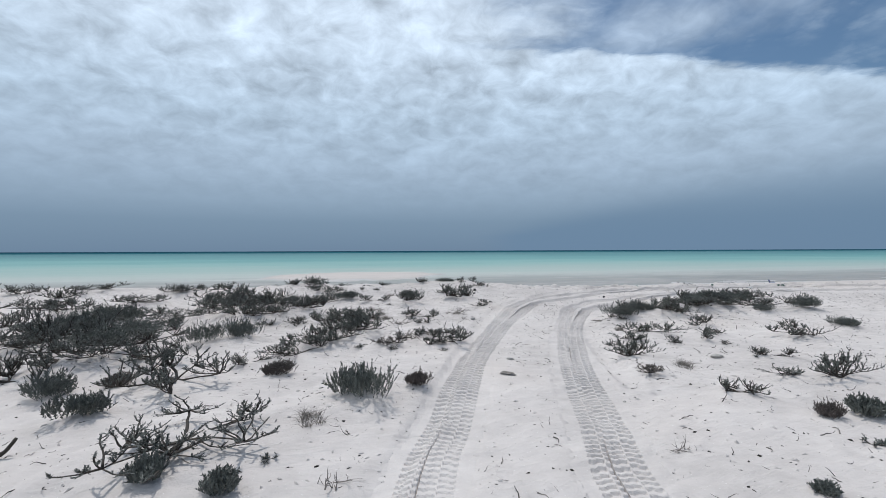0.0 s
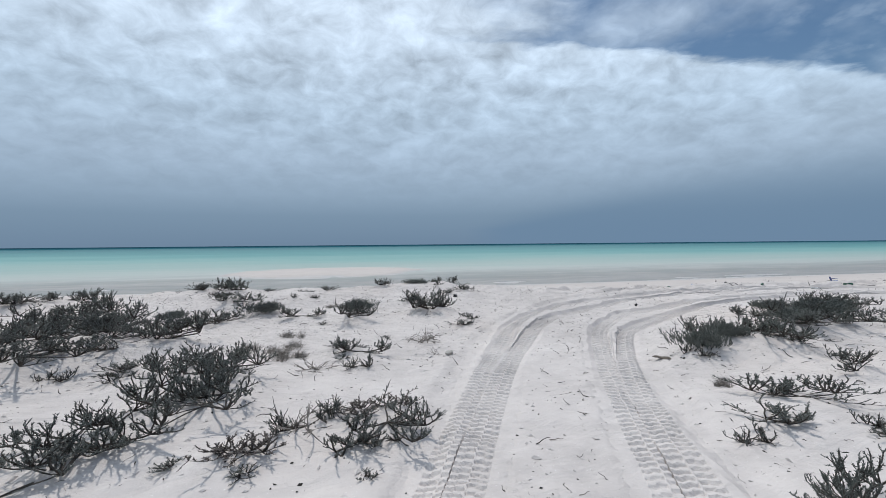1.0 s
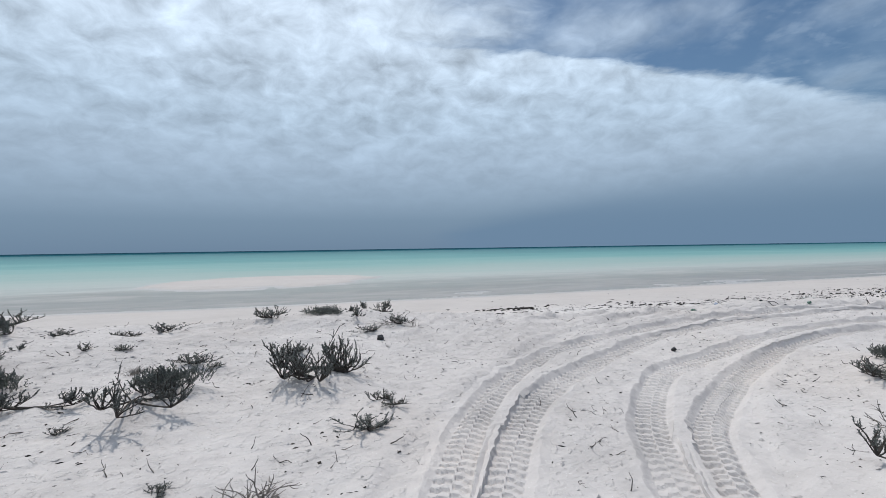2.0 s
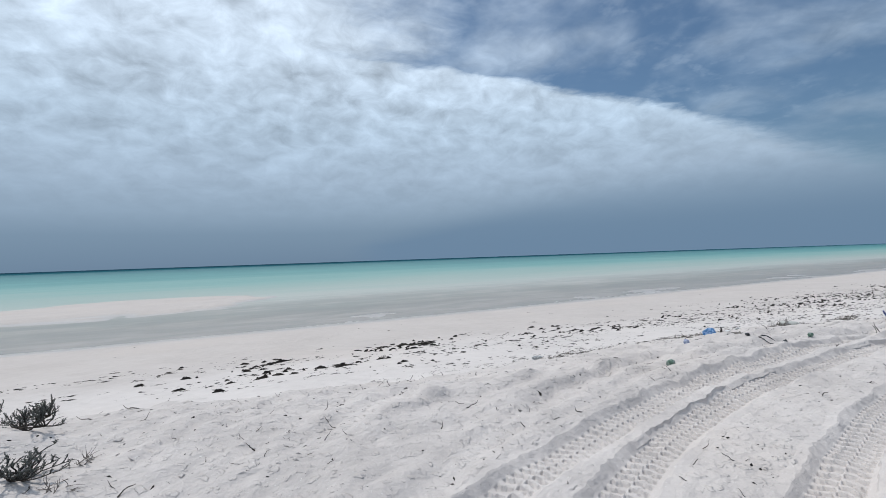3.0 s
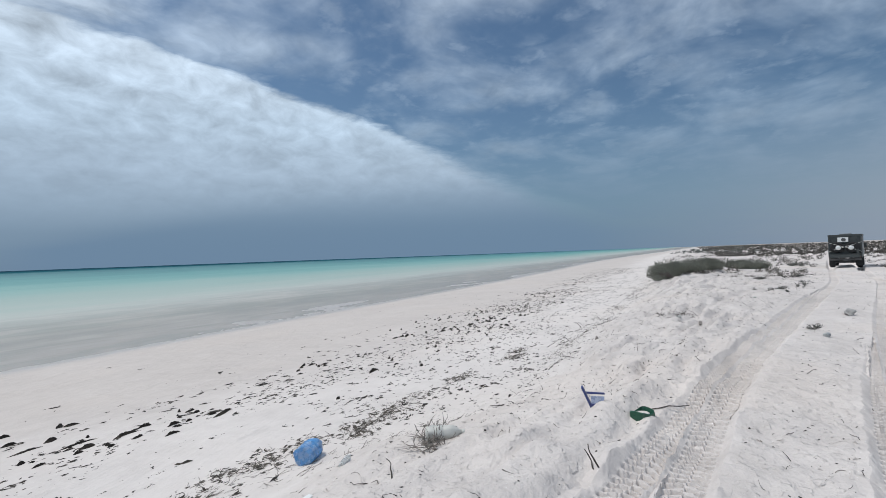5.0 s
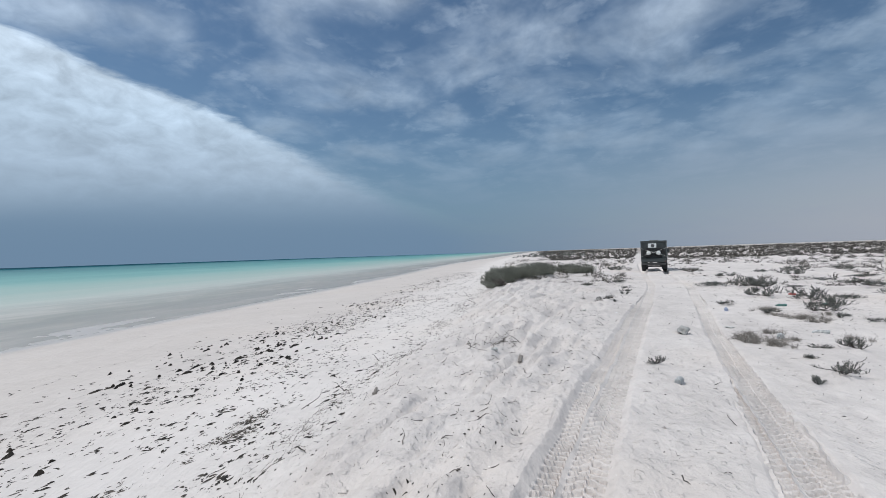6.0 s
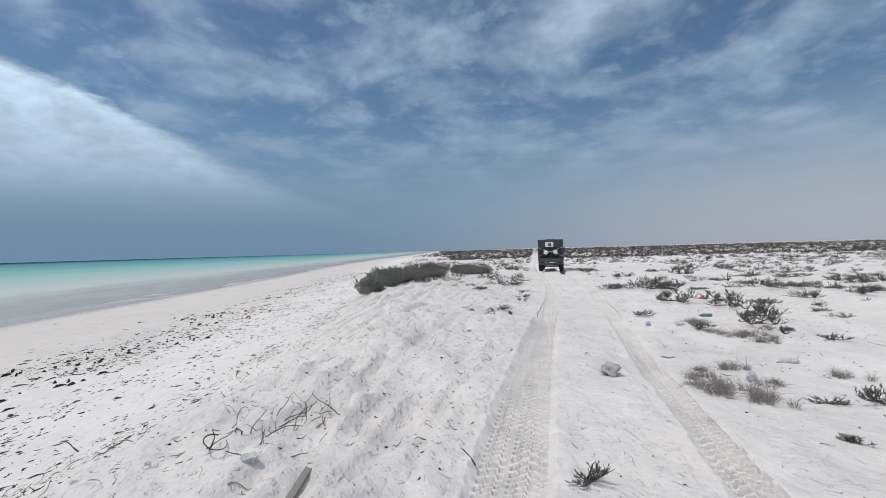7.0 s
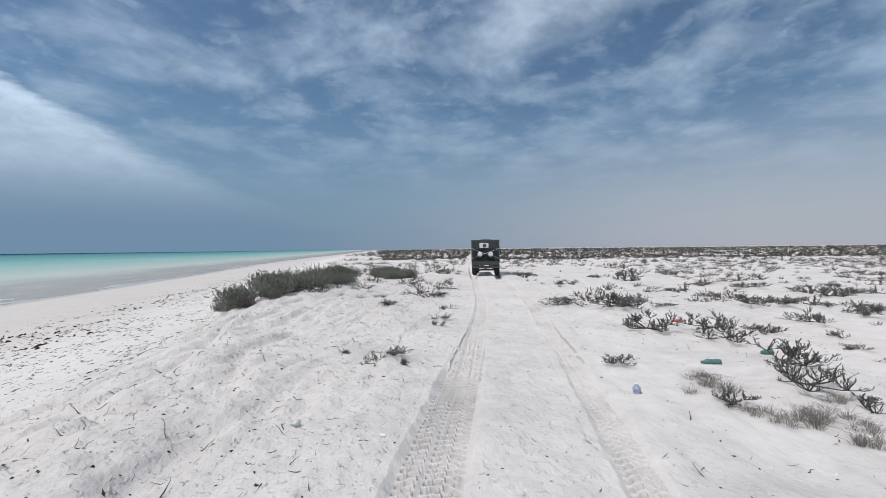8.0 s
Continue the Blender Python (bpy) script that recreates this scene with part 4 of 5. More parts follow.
def seablites(coarse):
    return [plant("seablite_bush", dense(s, seed, LEAF_COAST if coarse > 1.2 and mat == LEAF_GREEN else mat, coarse), label, "shrub", "dense seablite bushes") for s, seed, mat, label in (
        (0.4, 31, LEAF_GREEN, "small dense dark green bush of upright shoots"),
        (0.6, 32, LEAF_GREEN, "compact dark green bush of fleshy upright shoots"),
        (0.8, 37, LEAF_RUST, "compact brownish bush of fleshy upright shoots"),
        (1.1, 33, LEAF_GREEN, "rounded dense dark green bush on a sand mound"),
        (1.9, 34, LEAF_GREEN, "wide dense grey-green bush on the dune"),
        (2.7, 35, LEAF_GREEN, "very wide dense grey-green bush at the beach edge"))]


set_out([r for r in ALL_DENSE if r[0] < 40], seablites(1.0), 22, 0.75, 0.4, 1.1)
set_out([r for r in ALL_DENSE if r[0] >= 40], seablites(1.7), 26, 0.72, 0.45, 1.0)
GT = [plant("grass_tuft", [tuft(s, seed)], label, "grass", "dry grass tufts") for s, seed, label in (
    (0.4, 41, "small dry grey grass tuft in sand"), (0.6, 42, "dry grey-straw grass tuft in sand"), (0.95, 43, "wide sparse dry grass tuft in sand"))]
set_out(ALL_TUFTS, GT, 23, 0.8, 0.7, 1.1)
DT = [plant("dead_shrub", [dry_branch(s, seed)], label, "dead shrub", "dead shrubs") for s, seed, label in (
    (0.4, 51, "small bleached dead branch lying on sand"), (0.75, 52, "tangle of bleached dead branches on sand"))]
set_out(ALL_DRY, DT, 24, 0.8, 0.6, 1.1)


def scatter(name, protos, spots, sizes, mat, label, category, seed):
    """Many plants nobody could count, as one mesh."""
    rs = np.random.RandomState(seed)
    vs, fs, n = [], [], 0
    for (x, y), s in zip(spots, sizes):
        v, f = protos[rs.randint(len(protos))]
        a = rs.rand() * 6.283
        c, k = math.cos(a), math.sin(a)
        p = np.stack([(v[:, 0] * c - v[:, 1] * k) * s + x, (v[:, 0] * k + v[:, 1] * c) * s + y, v[:, 2] * s * rs.uniform(0.7, 1.2)], 1)
        p[:, 2] += ground_at(x, y) - 0.01
        vs.append(p), fs.append(f + n)
        n += len(v)
    return tagged(new(name, mesh_np(name, np.concatenate(vs), np.concatenate(fs), mat)), label, category, kind="stuff")


def clump(seed, twigs, per, leaf, rad, flat=0.42):
    """A plant seen from afar, breadth 1: loose sprays of leaves."""
    rs = np.random.RandomState(seed)
    at, ways = [], []
    for i in range(twigs):
        a, q = rs.rand() * 6.283, rs.rand() ** 0.6
        tip = np.array((math.cos(a) * q * 0.5, math.sin(a) * q * 0.5, flat * (1.05 - 0.75 * q) * rs.uniform(0.4, 1.1)))
        foot = tip * (0.25, 0.25, 0.0)
        for t in np.linspace(0.3, 1.0, per):
            at.append(foot + (tip - foot) * t), ways.append(unit(tip - foot + rs.normal(0, 0.25, 3)))
    return spindles(at, ways, leaf, rad)


def keep_off(x, y):
    """True where the sand is left bare, or the placed plants stand."""
    s = shore(x) - y
    bare = s < np.where(x < 2, 24.0, np.where(x < 46, 27.5, 22.5))
    near_a = (x > -9) & (x < 13.5) & (y > 2) & (y < 26)
    near_b = (x > 13) & (x < 50) & (y > 15.5)
    near_c = (x > 26) & (x < 46) & (y > 12)
    lane = (np.abs(y - 23.2) < 2.2) & (x > 10)
    lane |= (np.abs(x - 0.6) < 2.2) & (y < 3)
    return bare | near_a | near_b | near_c | lane


rs = np.random.RandomState(77)
near_protos = [clump(s, 14, 3, 0.12, 0.024) for s in range(8)]
spots = np.concatenate([np.stack([rs.uniform(44, 150, 5200), rs.uniform(-75, 50, 5200)], 1), np.stack([rs.uniform(-70, 130, 2200), rs.uniform(-90, 60, 2200)], 1)])
patch = value_noise(spots[:, 0] / 9, spots[:, 1] / 7) + 0.5 + 0.9 * value_noise(spots[:, 0] / 24 + 8, spots[:, 1] / 19)
spots = spots[~keep_off(spots[:, 0], spots[:, 1]) & (rs.rand(len(spots)) < 0.08 + 0.95 * patch)]
scatter("dune_scrub", near_protos, spots, 0.45 + 1.1 * rs.rand(len(spots)) ** 2, LEAF_FAR, "low dark saltbush scrub scattered over white sand", "scrub", 5)
far_protos = [clump(s + 50, 8, 2, 0.26, 0.06) for s in range(5)]
k = 15000
r = np.exp(rs.uniform(math.log(60), math.log(900), k))
a = radians(90) - np.radians(rs.uniform(-12, 62, k)) - radians(90)
fx, fy = 20 + r * np.cos(a), 20 + r * np.sin(a)
ok = ~keep_off(fx, fy) & ((fx > 130) | (fy < -90)) & (rs.rand(k) < 0.3 + value_noise(fx / 14, fy / 14) + 0.5)
far_spots = np.stack([fx, fy], 1)[ok][:8500]
scatter("far_scrub", far_protos, far_spots, (0.7 + 1.3 * rs.rand(len(far_spots)) ** 2) * np.interp(np.hypot(*(far_spots - 20).T), [150, 800], [1, 2.6]), LEAF_FAR,
        "distant low scrub dotting the white plain", "scrub", 6)
bx = 170 * np.exp(rs.uniform(0, math.log(6), 420))
belt = np.stack([bx, shore(bx) - rs.triangular(20, 26, 60, len(bx)) * np.interp(bx, [110, 900], [1, 2.2])], 1)
scatter("coast_scrub", far_protos, belt, rs.uniform(1.2, 2.6, len(bx)) * np.interp(bx, [110, 900], [0.7, 1.6]), LEAF_DARK, "dark belt of low scrub along the far shore", "scrub", 7)


# ---------------------------------------------------------------- truck ahead
PAINT = plain_material("dark_olive_paint", (0.045, 0.052, 0.052), 0.5, vary=0.3)
PANEL = plain_material("grey_side_panel", (0.20, 0.21, 0.205), 0.55, vary=0.25)
RUBBER = plain_material("black_rubber", (0.018, 0.018, 0.019), 0.85, vary=0.3, scale=20)
STEEL = plain_material("dusty_steel", (0.11, 0.11, 0.11), 0.5, 0.6, vary=0.3)
WHITE = plain_material("white_enamel", (0.72, 0.73, 0.72), 0.4, vary=0.08)
CANVAS = plain_material("white_canvas", (0.68, 0.69, 0.68), 0.85, vary=0.12, scale=14)
GLASS = plain_material("dark_window", (0.02, 0.024, 0.028), 0.08, vary=0.1)
RED = plain_material("red_lens", (0.30, 0.02, 0.02), 0.3)
STRAP = plain_material("pale_webbing", (0.42, 0.42, 0.40), 0.8)


def box(bm, lo, hi, bevel=0.0):
    """A box between two corners, its edges rounded."""
    lo, hi = Vector(lo), Vector(hi)
    made = bmesh.ops.create_cube(bm, size=1.0, matrix=Matrix.Translation((lo + hi) / 2) @ Matrix.Diagonal((*(hi - lo), 1)))
    if bevel:
        vs = made["verts"]
        es = {e for v in vs for e in v.link_edges}
        bmesh.ops.bevel(bm, geom=list(es), offset=bevel, segments=2, affect="EDGES", profile=0.6)
    return bm


def boxes(*rows, bevel=0.0):
    bm = bmesh.new()
    for lo, hi in rows:
        box(bm, lo, hi, bevel)
    return bm


def lathe(profile, axis="Y", steps=28, at=(0, 0, 0)):
    """A body of revolution from (along, radius) pairs."""
    bm = bmesh.new()
    rings = []
    for a, r in profile:
        ring = []
        for k in range(steps):
            c, s = r * math.cos(k * 2 * math.pi / steps), r * math.sin(k * 2 * math.pi / steps)
            p = {"X": (a, c, s), "Y": (c, a, s), "Z": (c, s, a)}[axis]
            ring.append(bm.verts.new(Vector(p) + Vector(at)))
        rings.append(ring)
    for a, b in zip(rings, rings[1:]):
        for k in range(steps):
            bm.faces.new((a[k], a[(k + 1) % steps], b[(k + 1) % steps], b[k]))
    bm.faces.new(rings[0][::-1]), bm.faces.new(rings[-1])
    bmesh.ops.recalc_face_normals(bm, faces=bm.faces)
    for f in bm.faces:
        f.smooth = len(f.verts) == 4
    return bm


def rod(points, radius, sides=6):
    s = Soup()
    s.add(*tube(points, [radius] * len(points), sides))
    return s


def build_truck(x, y, turn):
    t = thing("expedition_truck", "dark olive expedition truck with spare wheels on its rear", "truck", at=(x, y, float(ground_at(x, y)) - 0.03), turn=turn)
    # box body: floor, walls and roof with a rim, x runs forward from the tail
    body = part("body", boxes(((0.06, -1.2, 0.98), (4.5, 1.2, 3.05)), bevel=0.03), t, "dark olive box body", PAINT)
    part("roof_rim", boxes(((0.0, -1.24, 3.0), (4.55, 1.24, 3.2)), bevel=0.02), t, mat=PAINT)
    part("roof_hatch", boxes(((1.6, -0.45, 3.2), (2.5, 0.45, 3.3)), bevel=0.03), t, mat=PANEL)
    for side in (-1, 1):
        part("side_panel", boxes(((0.1, side * 1.2, 1.15), (4.4, side * 1.235, 2.9)) if side > 0 else ((0.1, -1.235, 1.15), (4.4, -1.2, 2.9)), bevel=0.01), t, "light grey dusty side panel", PANEL)
        for k in range(4):
            a = 0.4 + k * 1.02
            lo, hi = sorted((side * 1.236, side * 1.26))
            part("side_locker", boxes(((a, lo, 1.25), (a + 0.85, hi, 1.85)), bevel=0.01), t, mat=PANEL)
        part("side_window", boxes(((1.6, *sorted((side * 1.236, side * 1.255))[:1], 2.2), (2.5, sorted((side * 1.236, side * 1.255))[1], 2.65)), bevel=0.01), t, mat=GLASS)
        part("rear_post", boxes(((-0.03, side * 1.16 - 0.06, 1.0), (0.08, side * 1.16 + 0.06, 3.0)), bevel=0.012), t, mat=PAINT)
    part("rear_door", boxes(((0.02, -0.85, 1.32), (0.06, 0.85, 2.92)), bevel=0.01), t, mat=PAINT)
    ac = part("air_conditioner", boxes(((-0.32, -0.28, 2.48), (0.02, 0.5, 2.92)), bevel=0.025), t, "white air conditioner box", WHITE)
    part("fan_grille", lathe([(-0.345, 0.13), (-0.34, 0.165), (-0.32, 0.17)], "X", 24, (0, 0.06, 2.7)), ac, "dark round fan grille", STEEL)
    for side in (-0.56, 0.56):
        w = part("spare_wheel", lathe([(-0.30, 0.30), (-0.33, 0.36), (-0.33, 0.46), (-0.27, 0.52), (-0.06, 0.52), (0.0, 0.46), (0.01, 0.3)], "X", 32, (0, side, 1.98)), t, "black spare tyre", RUBBER)
        part("rim", lathe([(-0.30, 0.05), (-0.29, 0.2), (-0.24, 0.29), (-0.1, 0.3)], "X", 24, (0, side, 1.98)), w, mat=STEEL)
        bag = bmesh.new()
        bmesh.ops.create_icosphere(bag, subdivisions=3, radius=1.0, matrix=Matrix.Translation((-0.40, side * 0.82, 1.93)) @ Matrix.Diagonal((0.11, 0.21, 0.2, 1)))
        for vert in bag.verts:
            vert.co += Vector(noise.noise_vector(vert.co * 7)) * 0.035
            vert.co.x = min(vert.co.x, -0.3)
        for f in bag.faces:
            f.smooth = True
        part("canvas_bag", bag, t, "white canvas bag lashed to the spare wheel", CANVAS)
        s = 1 if side > 0 else -1
        part("strap", rod([(-0.05, s * 1.2, 2.45), (-0.36, s * 0.72, 2.25), (-0.50, 0, 2.0), (-0.36, -s * 0.72, 1.78), (-0.05, -s * 1.2, 1.55)], 0.022).mesh("strap", STRAP, True), t, "pale lashing strap")
        part("tail_light", boxes(((-0.12, side * 1.85 - 0.09, 1.0), (-0.02, side * 1.85 + 0.09, 1.1)), bevel=0.01), t, mat=RED)
        part("mud_flap", boxes(((0.28, side * 1.75 - 0.24, 0.25), (0.3, side * 1.75 + 0.24, 0.95)), bevel=0.004), t, mat=RUBBER)
    part("tail_rack", boxes(((-0.5, -1.1, 1.28), (0.0, 1.1, 1.36)), ((-0.5, -1.1, 0.98), (-0.44, 1.1, 1.34)), bevel=0.012), t, mat=PAINT)
    part("bumper", boxes(((-0.2, -1.15, 0.72), (-0.06, 1.15, 0.92)), bevel=0.02), t, mat=STEEL)
    part("tow_hitch", boxes(((-0.3, -0.15, 0.66), (-0.1, 0.15, 0.86)), bevel=0.02), t, mat=STEEL)
    part("jerrycan", boxes(((-0.36, -1.0, 1.37), (-0.08, -0.82, 1.78)), bevel=0.03), t, mat=PAINT)
    part("chassis", boxes(((0.0, -0.45, 0.72), (6.6, -0.3, 0.98)), ((0.0, 0.3, 0.72), (6.6, 0.45, 0.98)), ((0.9, -0.9, 0.45), (1.1, 0.9, 0.6)), ((5.4, -0.9, 0.45), (5.6, 0.9, 0.6))), t, mat=STEEL)
    part("fuel_tank", boxes(((2.2, -1.05, 0.5), (3.6, -0.55, 0.95)), bevel=0.06), t, mat=STEEL)
    cab = part("cab", boxes(((4.75, -1.15, 0.85), (6.75, 1.15, 1.75)), ((4.8, -1.1, 1.7), (6.45, 1.1, 2.75)), bevel=0.09), t, "dark olive driver's cab", PAINT)
    part("windscreen", boxes(((6.43, -0.98, 1.85), (6.47, 0.98, 2.6)), bevel=0.01), cab, mat=GLASS)
    for side in (-1, 1):
        lo, hi = sorted((side * 1.09, side * 1.115))
        part("cab_window", boxes(((5.1, lo, 1.85), (6.2, hi, 2.55)), bevel=0.008), cab, mat=GLASS)
        part("mirror", boxes(((6.3, *sorted((side * 1.2, side * 1.42))[:1], 1.9), (6.38, sorted((side * 1.2, side * 1.42))[1], 2.35)), bevel=0.02), cab, mat=PAINT)
    for a in (1.0, 5.5):
        for side in (-1, 1):
            w = part("wheel", lathe([(-0.2, 0.3), (-0.2, 0.44), (-0.16, 0.52), (0.16, 0.52), (0.2, 0.44), (0.2, 0.3)], "Y", 32, (a, side * 1.0, 0.53)), t, "black lugged truck tyre", RUBBER)
            part("rim", lathe([(-0.13, 0.06), (-0.12, 0.29), (0.12, 0.29), (0.13, 0.06)], "Y", 20, (a, side * 1.06, 0.53)), w, mat=STEEL)
    return t


build_truck(71.0, 23.15, radians(-3.5))


# ---------------------------------------------------------------- washed-up seaweed
def crumb(r):
    """An angular crumb about 1 across."""
    v = np.array([(0.5, 0, 0), (0, 0.4, 0), (-0.5, 0, 0), (0, -0.4, 0), (0, 0, 0.35), (0, 0, -0.2)]) * r.uniform(0.6, 1.3, (6, 1)) + r.normal(0, 0.08, (6, 3)) + (0, 0, 0.12)
    v = v * (1, r.uniform(0.4, 1), 0.6)
    return v, [(0, 1, 4), (1, 2, 4), (2, 3, 4), (3, 0, 4), (1, 0, 5), (2, 1, 5), (3, 2, 5), (0, 3, 5)]


def ragged(rs, n, long, wide, bit):
    """A ragged patch of torn weed: many small dark bits lying over one another."""
    s = Soup()
    for i in range(n):
        v, f = crumb(rs)
        a = rs.normal(0, 0.5)
        c, k = math.cos(a), math.sin(a)
        v = v * (rs.uniform(0.8, 1.7), rs.uniform(0.6, 1.1), 0.5) * bit * rs.uniform(0.5, 1.3)
        u = rs.normal(0, 0.27)
        s.add(np.stack([v[:, 0] * c - v[:, 1] * k + u * long, v[:, 0] * k + v[:, 1] * c + rs.normal(0, 0.24) * wide + 0.5 * wide * math.sin(4 * u), v[:, 2]], 1), f)
    return s


def weed_heap(size, seed, n):
    """A low lens of matted weed with a torn edge."""
    rs = np.random.RandomState(seed)
    s = ragged(rs, n, size * 1.2, size * 0.3, 0.05)
    rings, around = 5, 20
    a = np.arange(around) * 2 * math.pi / around
    edge = 1 + 0.35 * np.sin(2 * a + seed) + rs.normal(0, 0.2, around)
    v = [(0, 0, 0.055)]
    for k in range(1, rings + 1):
        t = k / rings
        for q in range(around):
            r = t * max(0.3, edge[q]) * rs.uniform(0.92, 1.08)
            v.append((r * math.cos(a[q]) * size * 0.5, r * math.sin(a[q]) * size * 0.17 + 0.05 * size * math.sin(3 * r * math.cos(a[q]) + seed), 0.055 * (1 - t * t) * rs.uniform(0.4, 1.7) - 0.012 * t))
    f = [(0, 1 + q, 1 + (q + 1) % around) for q in range(around)]
    for k in range(rings - 1):
        i, j = 1 + k * around, 1 + (k + 1) * around
        for q in range(around):
            p = (q + 1) % around
            f += [(i + q, j + q, j + p), (i + q, j + p, i + p)]
    s.add(v, f)
    return s


SHORE_TURN = math.atan2(0.205, 1.0)
heaps, forms = [], []
for size, seed, n in ((0.34, 61, 12), (0.55, 62, 20), (1.0, 63, 44), (0.45, 64, 16), (0.7, 67, 30), (0.4, 68, 18)):
    forms.append(weed_heap(size, seed, n).arrays())
    ob = tagged(new("seaweed_mat", mesh_np("seaweed_mat", *forms[-1], WEED)), "dark dry seaweed heap on the beach sand", "seaweed", "seaweed heaps")
    heaps.append(ob)
rs = np.random.RandomState(66)
spare = Soup()
for i in range(430):
    while True:
        x = rs.uniform(-16, 80) if i < 130 else rs.uniform(2, 17) if i < 210 else rs.uniform(3, 48)
        s = rs.triangular(12.6, 14.5, 18.0)
        if rs.rand() < 2.6 * (float(value_noise(np.array(x / 2.4), np.array(s / 1.1))) + 0.12):
            break
    y = float(shore(x)) - s - float(edge_shift(x)) * max(0.0, (s - 12) / 8)
    m = Matrix.Translation((x, y, float(ground_at(x, y)) - 0.004)) @ Matrix.Rotation(SHORE_TURN + rs.normal(0, 0.25), 4, "Z") @ Matrix.Diagonal((rs.choice((0.5, 0.7, 0.9, 1.2)) * rs.uniform(0.8, 1.2) * (1.0 if x < 17 else 0.72), rs.uniform(0.5, 1.0) * (1.0 if x < 17 else 0.7), rs.uniform(0.6, 1.1), 1))
    ob = heaps[rs.choice(6, p=(0.22, 0.2, 0.08, 0.2, 0.12, 0.18))]
    if i < 6:
        heaps[i].matrix_basis = m
    elif i >= 300 or x > 55 or x < -8:
        v, f = forms[heaps.index(ob)]
        spare.add(np.asarray([m @ Vector(p) for p in v]), f)
    else:
        copy_thing(ob, m)
tagged(new("seaweed_drift", spare.mesh("seaweed_drift", WEED)), "dark dry seaweed heaps strewn along the far beach", "seaweed", kind="stuff")


def strew(name, mat, label, category, rows, make, seed):
    """Small loose bits as one mesh: rows of x, y, turn, size."""
    rs = np.random.RandomState(seed)
    s = Soup()
    protos = [make(rs) for k in range(24)]
    for x, y, a, k in rows:
        v, f = protos[rs.randint(24)]
        v = np.asarray(v)
        c, d = math.cos(a), math.sin(a)
        p = np.stack([(v[:, 0] * c - v[:, 1] * d) * k + x, (v[:, 0] * d + v[:, 1] * c) * k + y, v[:, 2] * k], 1)
        p[:, 2] += ground_at(p[:, 0], p[:, 1]) - 0.003
        s.add(p, f)
    return tagged(new(name, s.mesh(name, mat)), label, category, kind="stuff")


n = 24000
x = rs.uniform(-22, 95, n)
s = np.where(rs.rand(n) < 0.86, np.where(rs.rand(n) < 0.55, rs.triangular(12.0, 14.5, 19.0, n), rs.uniform(15.5, 20.7, n)), rs.triangular(2.0, 11.0, 13.0, n))
keep = rs.rand(n) < 0.1 + 1.5 * (value_noise(x / 1.6, s / 0.7) + 0.25) * (s > 11)
keep &= (s > 11.5) | (rs.rand(n) < 0.22)
rows = np.stack([x, shore(x) - s - edge_shift(x) * np.clip((s - 12) / 8, 0, 1.1), SHORE_TURN + rs.normal(0, 0.5, n), rs.uniform(0.05, 0.36, n) * rs.uniform(0.25, 1.0, n) * np.where(s > 16.5, 1.1, 1.4)], 1)[keep]
n = 9000
x, s = rs.uniform(18, 52, n), rs.uniform(14.5, 20.6, n)
keep = rs.rand(n) < 0.05 + 1.6 * (value_noise(x / 1.2 + 40, s / 0.5) + 0.22)
rows = np.concatenate([rows, np.stack([x, shore(x) - s - edge_shift(x) * (s - 12) / 8, SHORE_TURN + rs.normal(0, 0.35, n), rs.uniform(0.06, 0.2, n) * rs.choice((1.0, 1.2, 1.6), n)], 1)[keep]])
strew("seaweed_scraps", WEED, "scattered dark scraps of dry seaweed along the tideline", "seaweed", rows, lambda r: ragged(r, r.randint(1, 5), 1.0, 0.4, 0.4).arrays(), 71)
n = 6500
x = rs.uniform(4, 60, n)
s = np.interp(x, [4, 14, 16, 18.5, 20.5, 24, 30, 60], [19.4, 19.7, 20.7, 22.2, 22.7, 22.5, 22.6, 22.8]) + rs.normal(0, 0.17, n) * np.where((x > 12) & (x < 20), 1.4, 1.0) + 0.4 * value_noise(x / 2.5, x * 0)
keep = rs.rand(n) < 0.1 + 0.9 * (value_noise(x / 1.3 + 5, s * 0) + 0.2) + 0.5 * ((x > 14.5) & (x < 18.8))
rows = np.stack([x, shore(x) - s, SHORE_TURN + rs.normal(0, 0.8, n), rs.uniform(0.05, 0.2, n)], 1)[keep]
strew("wrack_line", bark_material("fibrous_wrack", (0.05, 0.042, 0.035), (0.2, 0.175, 0.15)), "thin line of fibrous grey-brown wrack below the scarp", "wrack", rows,
      lambda r: tube(grow((-0.5, 0, 0.02), (1, r.normal(0, 0.3), 0.02), 1.0, r, 0.0, 0.4, 5), np.linspace(0.025, 0.012, 6), 3), 72)


rs = np.random.RandomState(73)
rows = []
for x, y, long, wide in ((14.6, 30.3, 1.1, 0.22), (15.7, 30.65, 1.0, 0.25), (16.6, 30.75, 0.9, 0.3), (17.6, 30.5, 1.0, 0.28), (18.5, 30.75, 1.2, 0.3), (19.6, 30.9, 1.3, 0.25), (12.4, 29.9, 1.3, 0.2), (10.6, 29.7, 1.2, 0.22),
                         (21.6, 31.2, 1.5, 0.2), (24.5, 31.4, 1.8, 0.2)):
    for k in range(int(rs.uniform(70, 190) * long)):
        u = rs.normal(0, 0.36) * long
        rows.append((x + u, y + 0.2 * u + rs.normal(0, 0.75) * wide + 0.12 * math.sin(4 * u + x), SHORE_TURN + rs.normal(0, 0.9), rs.uniform(0.03, 0.14)))
